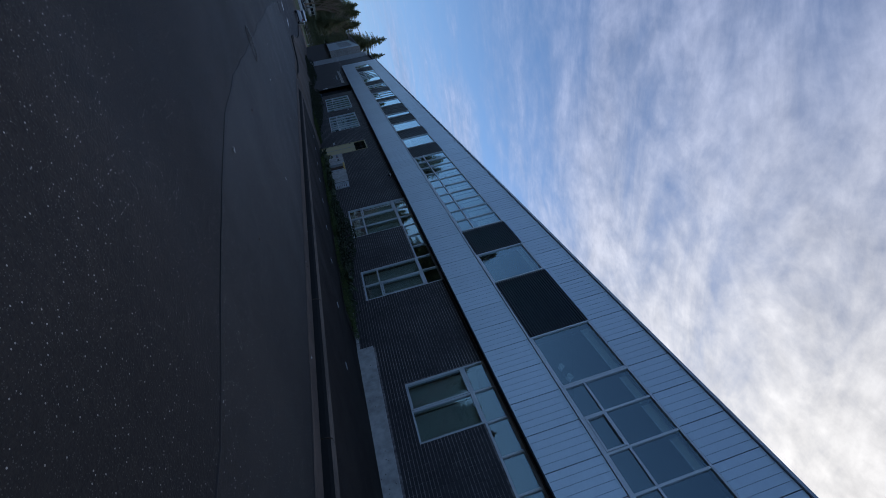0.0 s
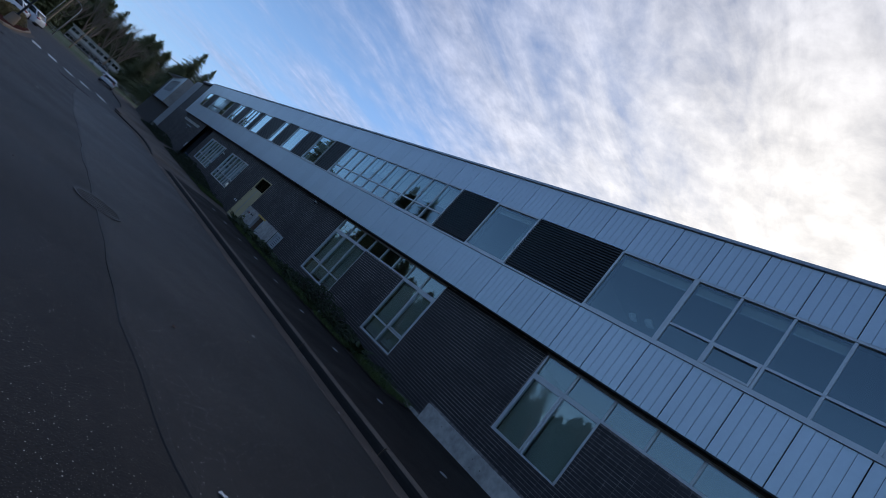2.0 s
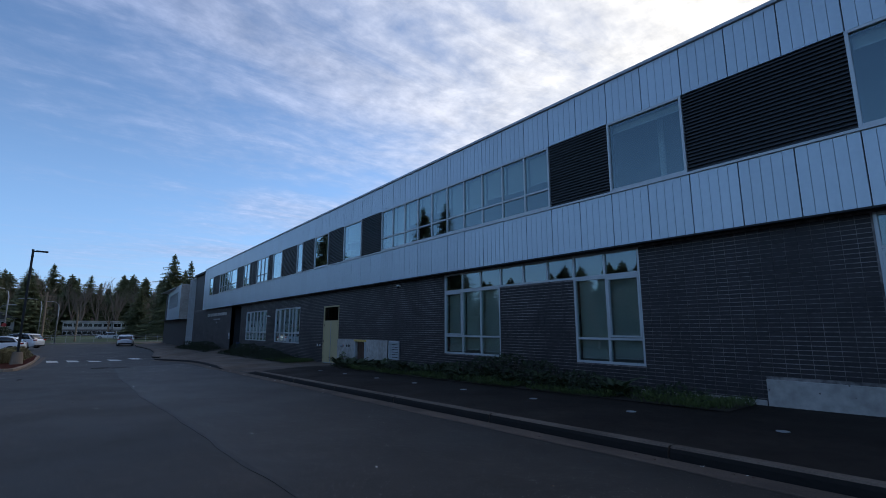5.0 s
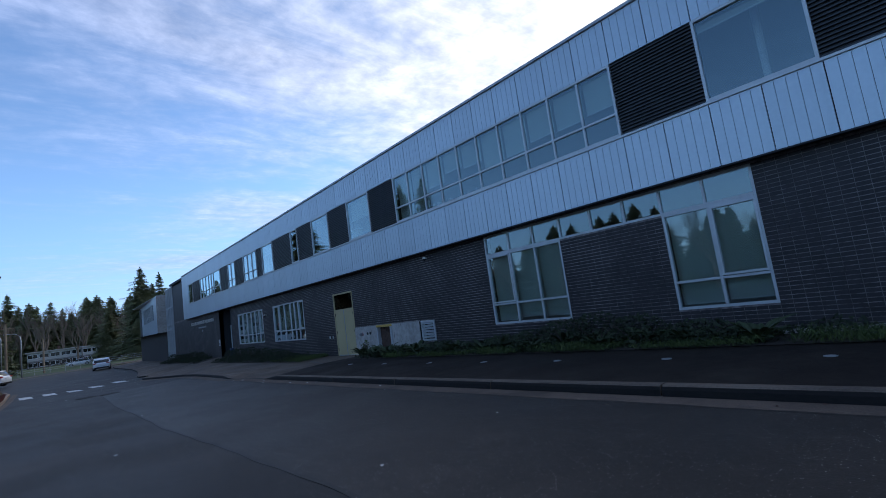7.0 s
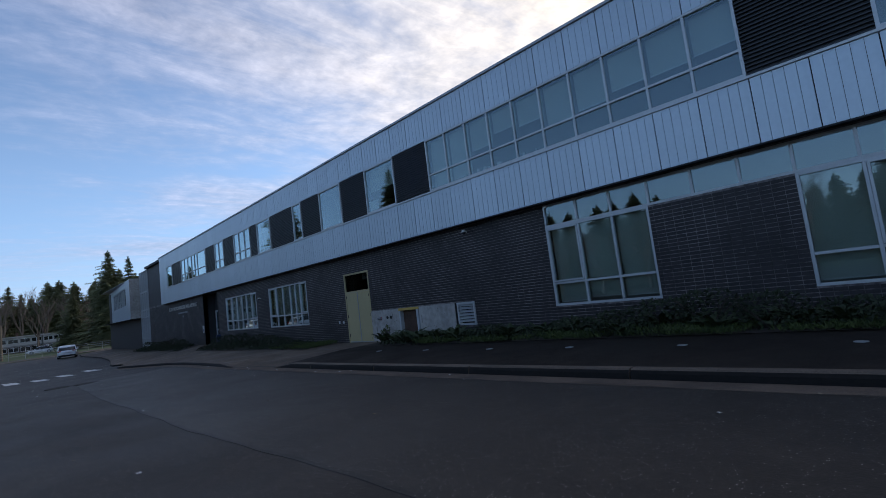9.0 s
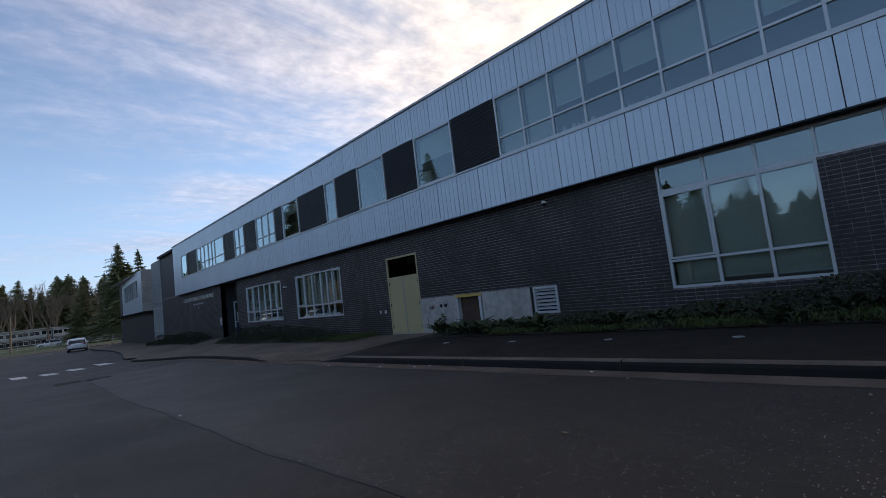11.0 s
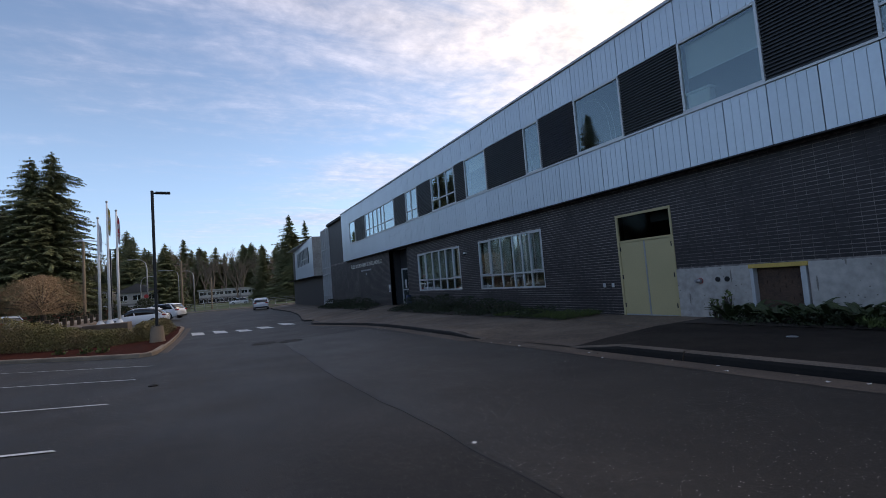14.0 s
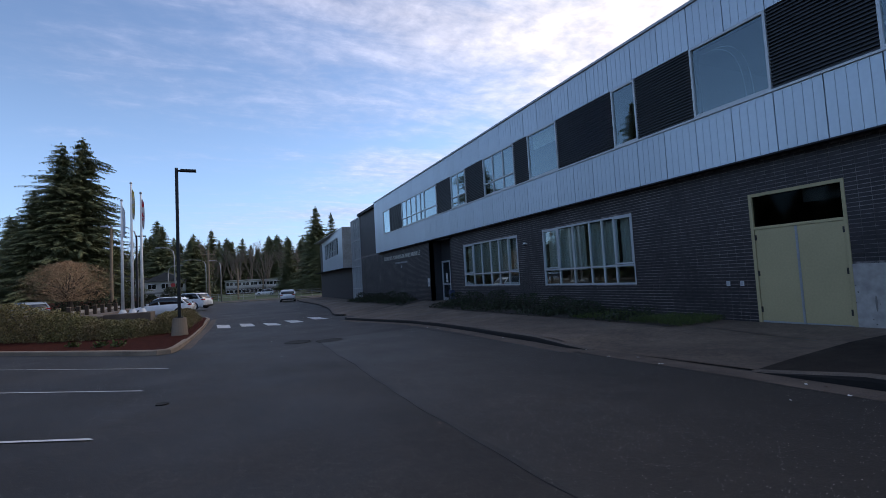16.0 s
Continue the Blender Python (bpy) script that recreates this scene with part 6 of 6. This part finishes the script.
M["fern_leaf"] = mat("fern_fronds", (0.05, 0.07, 0.022), (0.026, 0.036, 0.012), 0.6, 2, 20)
fern = thing("fern", (0, 0, 0), "dark green sword fern in the bed by the wall", "fern", "ferns along the wall")
place("frond_crown", fern_parts(), fern)
part("crown_base", tube([(0, 0, -0.05), (0, 0, 0.06)], [0.07, 0.05], 8), "bark", fern)
spots = [(-0.7 - 0.35 * math.sin(k * 2.3), -8.8 - 0.62 * k) for k in range(15)] + [(-0.6, -3.9), (-0.85, -4.5), (-0.5, -4.9), (-0.8, -5.4), (-0.55, -5.9), (-0.9, -6.4), (-0.6, -6.9), (-0.9, -7.5), (-0.6, -8.1), (-0.7, -3.5), (-0.4, -5.6), (-1.0, -5.0), (-0.75, -7.2), (-1.05, -6.0), (-0.5, -6.3), (-0.35, -4.2)]
for i, (x, y) in enumerate(spots):
    m = Matrix.Translation((x, y, walk_z(x, y) + 0.03)) @ Matrix.Rotation(i * 1.1, 4, "Z") @ Matrix.Scale(0.85 + 0.35 * ((i * 37) % 10) / 10, 4)
    if i == 0:
        fern.matrix_basis = m
    else:
        copy_thing(fern, m)

# fallen leaves and litter on the asphalt
rnd = random.Random(91)
for i in range(110):
    x, y = rnd.uniform(-11, -4.9), rnd.uniform(-27, 12)
    if i < 66:
        x = rnd.uniform(-4.95, -4.5)
    s_ = rnd.uniform(0.015, 0.042)
    a = rnd.random() * 6.28
    bm = bmesh.new()
    z = road_z(x, y) + 0.014
    vs = [bm.verts.new((x + s_ * r_ * math.cos(a + t_), y + s_ * r_ * math.sin(a + t_), z + h_)) for r_, t_, h_ in ((1, 0, 0.008), (0.5, 1.2, 0.0), (0.7, 2.2, 0.006), (0.9, 3.2, 0.0), (0.6, 4.4, 0.01), (0.5, 5.4, 0.0))]
    bm.faces.new(vs)
    tagged(part("fallen_leaf", bm, rnd.choice(("wood", "wood", "curtain", "rust"))), "small dry fallen leaf on the asphalt", "leaf", "fallen leaves")

# footing showing above the bed, and a slot across the apron
tagged(part("footing", boxes([(-0.028, -0.001, -19.95 + i, -18.96 + i, 0.0, walk_z(0, -19.5 + i) + 0.1) for i in range(12)]), "concrete"), "pale concrete footing above the planting", "footing", kind="structure")
n_ = 12
sl = [(-1.15 - 0.65 * i / n_, 0.55 - 2.6 * i / n_) for i in range(n_ + 1)]
verts, faces = [], []
for x, y in sl:
    verts += [(x, y, apron_z(x, y) + 0.004), (x - 0.05, y - 0.01, apron_z(x - 0.05, y) + 0.004)]
faces = [(2 * i, 2 * i + 1, 2 * i + 3, 2 * i + 2) for i in range(n_)]
tagged(new("drain_slot", raw_mesh(verts, faces, "black")), "dark drainage slot across the concrete apron", "drain", kind="structure")

# ---- brickwork: single bricks on the nearest stretch, the rest joined ----
COURSE, LEN, JOINT = 0.0805, 0.203, 0.0125


HEAD_JOINT = 0.0055


def brick_geo(y0, y1, z0, z1, x0=-0.007, x1=0.004):
    v = [(x, y, z) for x in (x0, x1) for y in (y0, y1) for z in (z0, z1)]
    e = 0.003
    v[0], v[1], v[2], v[3] = (x0, y0 + e, z0 + e), (x0, y0 + e, z1 - e), (x0, y1 - e, z0 + e), (x0, y1 - e, z1 - e)
    return v, [(0, 1, 3, 2), (0, 4, 5, 1), (2, 3, 7, 6), (0, 2, 6, 4), (1, 5, 7, 3)]


v0, f0 = brick_geo(0, LEN - HEAD_JOINT, 0, COURSE - JOINT)
one_brick = raw_mesh(v0, f0, "brick")
blocked = LOW + [(-42, -19.98, -1, 0.97), (-6.58, -1.83, -1, 1.4), (-19.97, -7.5, -1, 0.36)]
verts, faces, singles = [], [], []
for row in range(int((3.79 + 0.1) / COURSE)):
    z0 = -0.1 + row * COURSE
    z1 = min(z0 + COURSE - JOINT, 3.79)
    shift = 0.0
    k = 0
    while True:
        y0 = -27.0 + k * LEN + shift
        k += 1
        if y0 > 36.2:
            break
        y1 = y0 + LEN - HEAD_JOINT
        segs = [(y0, y1)]
        for oy0, oy1, oz0, oz1 in blocked:
            if oz0 < z1 - 0.02 and oz1 > z0 + 0.02:
                nxt = []
                for a, b in segs:
                    if oy1 <= a or oy0 >= b:
                        nxt.append((a, b))
                    else:
                        if oy0 - a > 0.03:
                            nxt.append((a, oy0 - 0.004))
                        if b - oy1 > 0.03:
                            nxt.append((oy1 + 0.004, b))
                segs = nxt
        for a, b in segs:
            if a == y0 and b == y1 and -10.2 < a and b < -8.6 and z0 > 0.38:
                singles.append((a, z0))
                continue
            bv, bf = brick_geo(a, b, z0, z1)
            base = len(verts)
            verts += bv
            faces += [tuple(base + i for i in q) for q in bf]
rest = place("brickwork", raw_mesh(verts, faces, "brick_far"), wall_low)
rest["kind"] = "stuff"
for a, z0 in singles:
    b = place("brick", one_brick, wall_low)
    b.location = (0, a, z0)
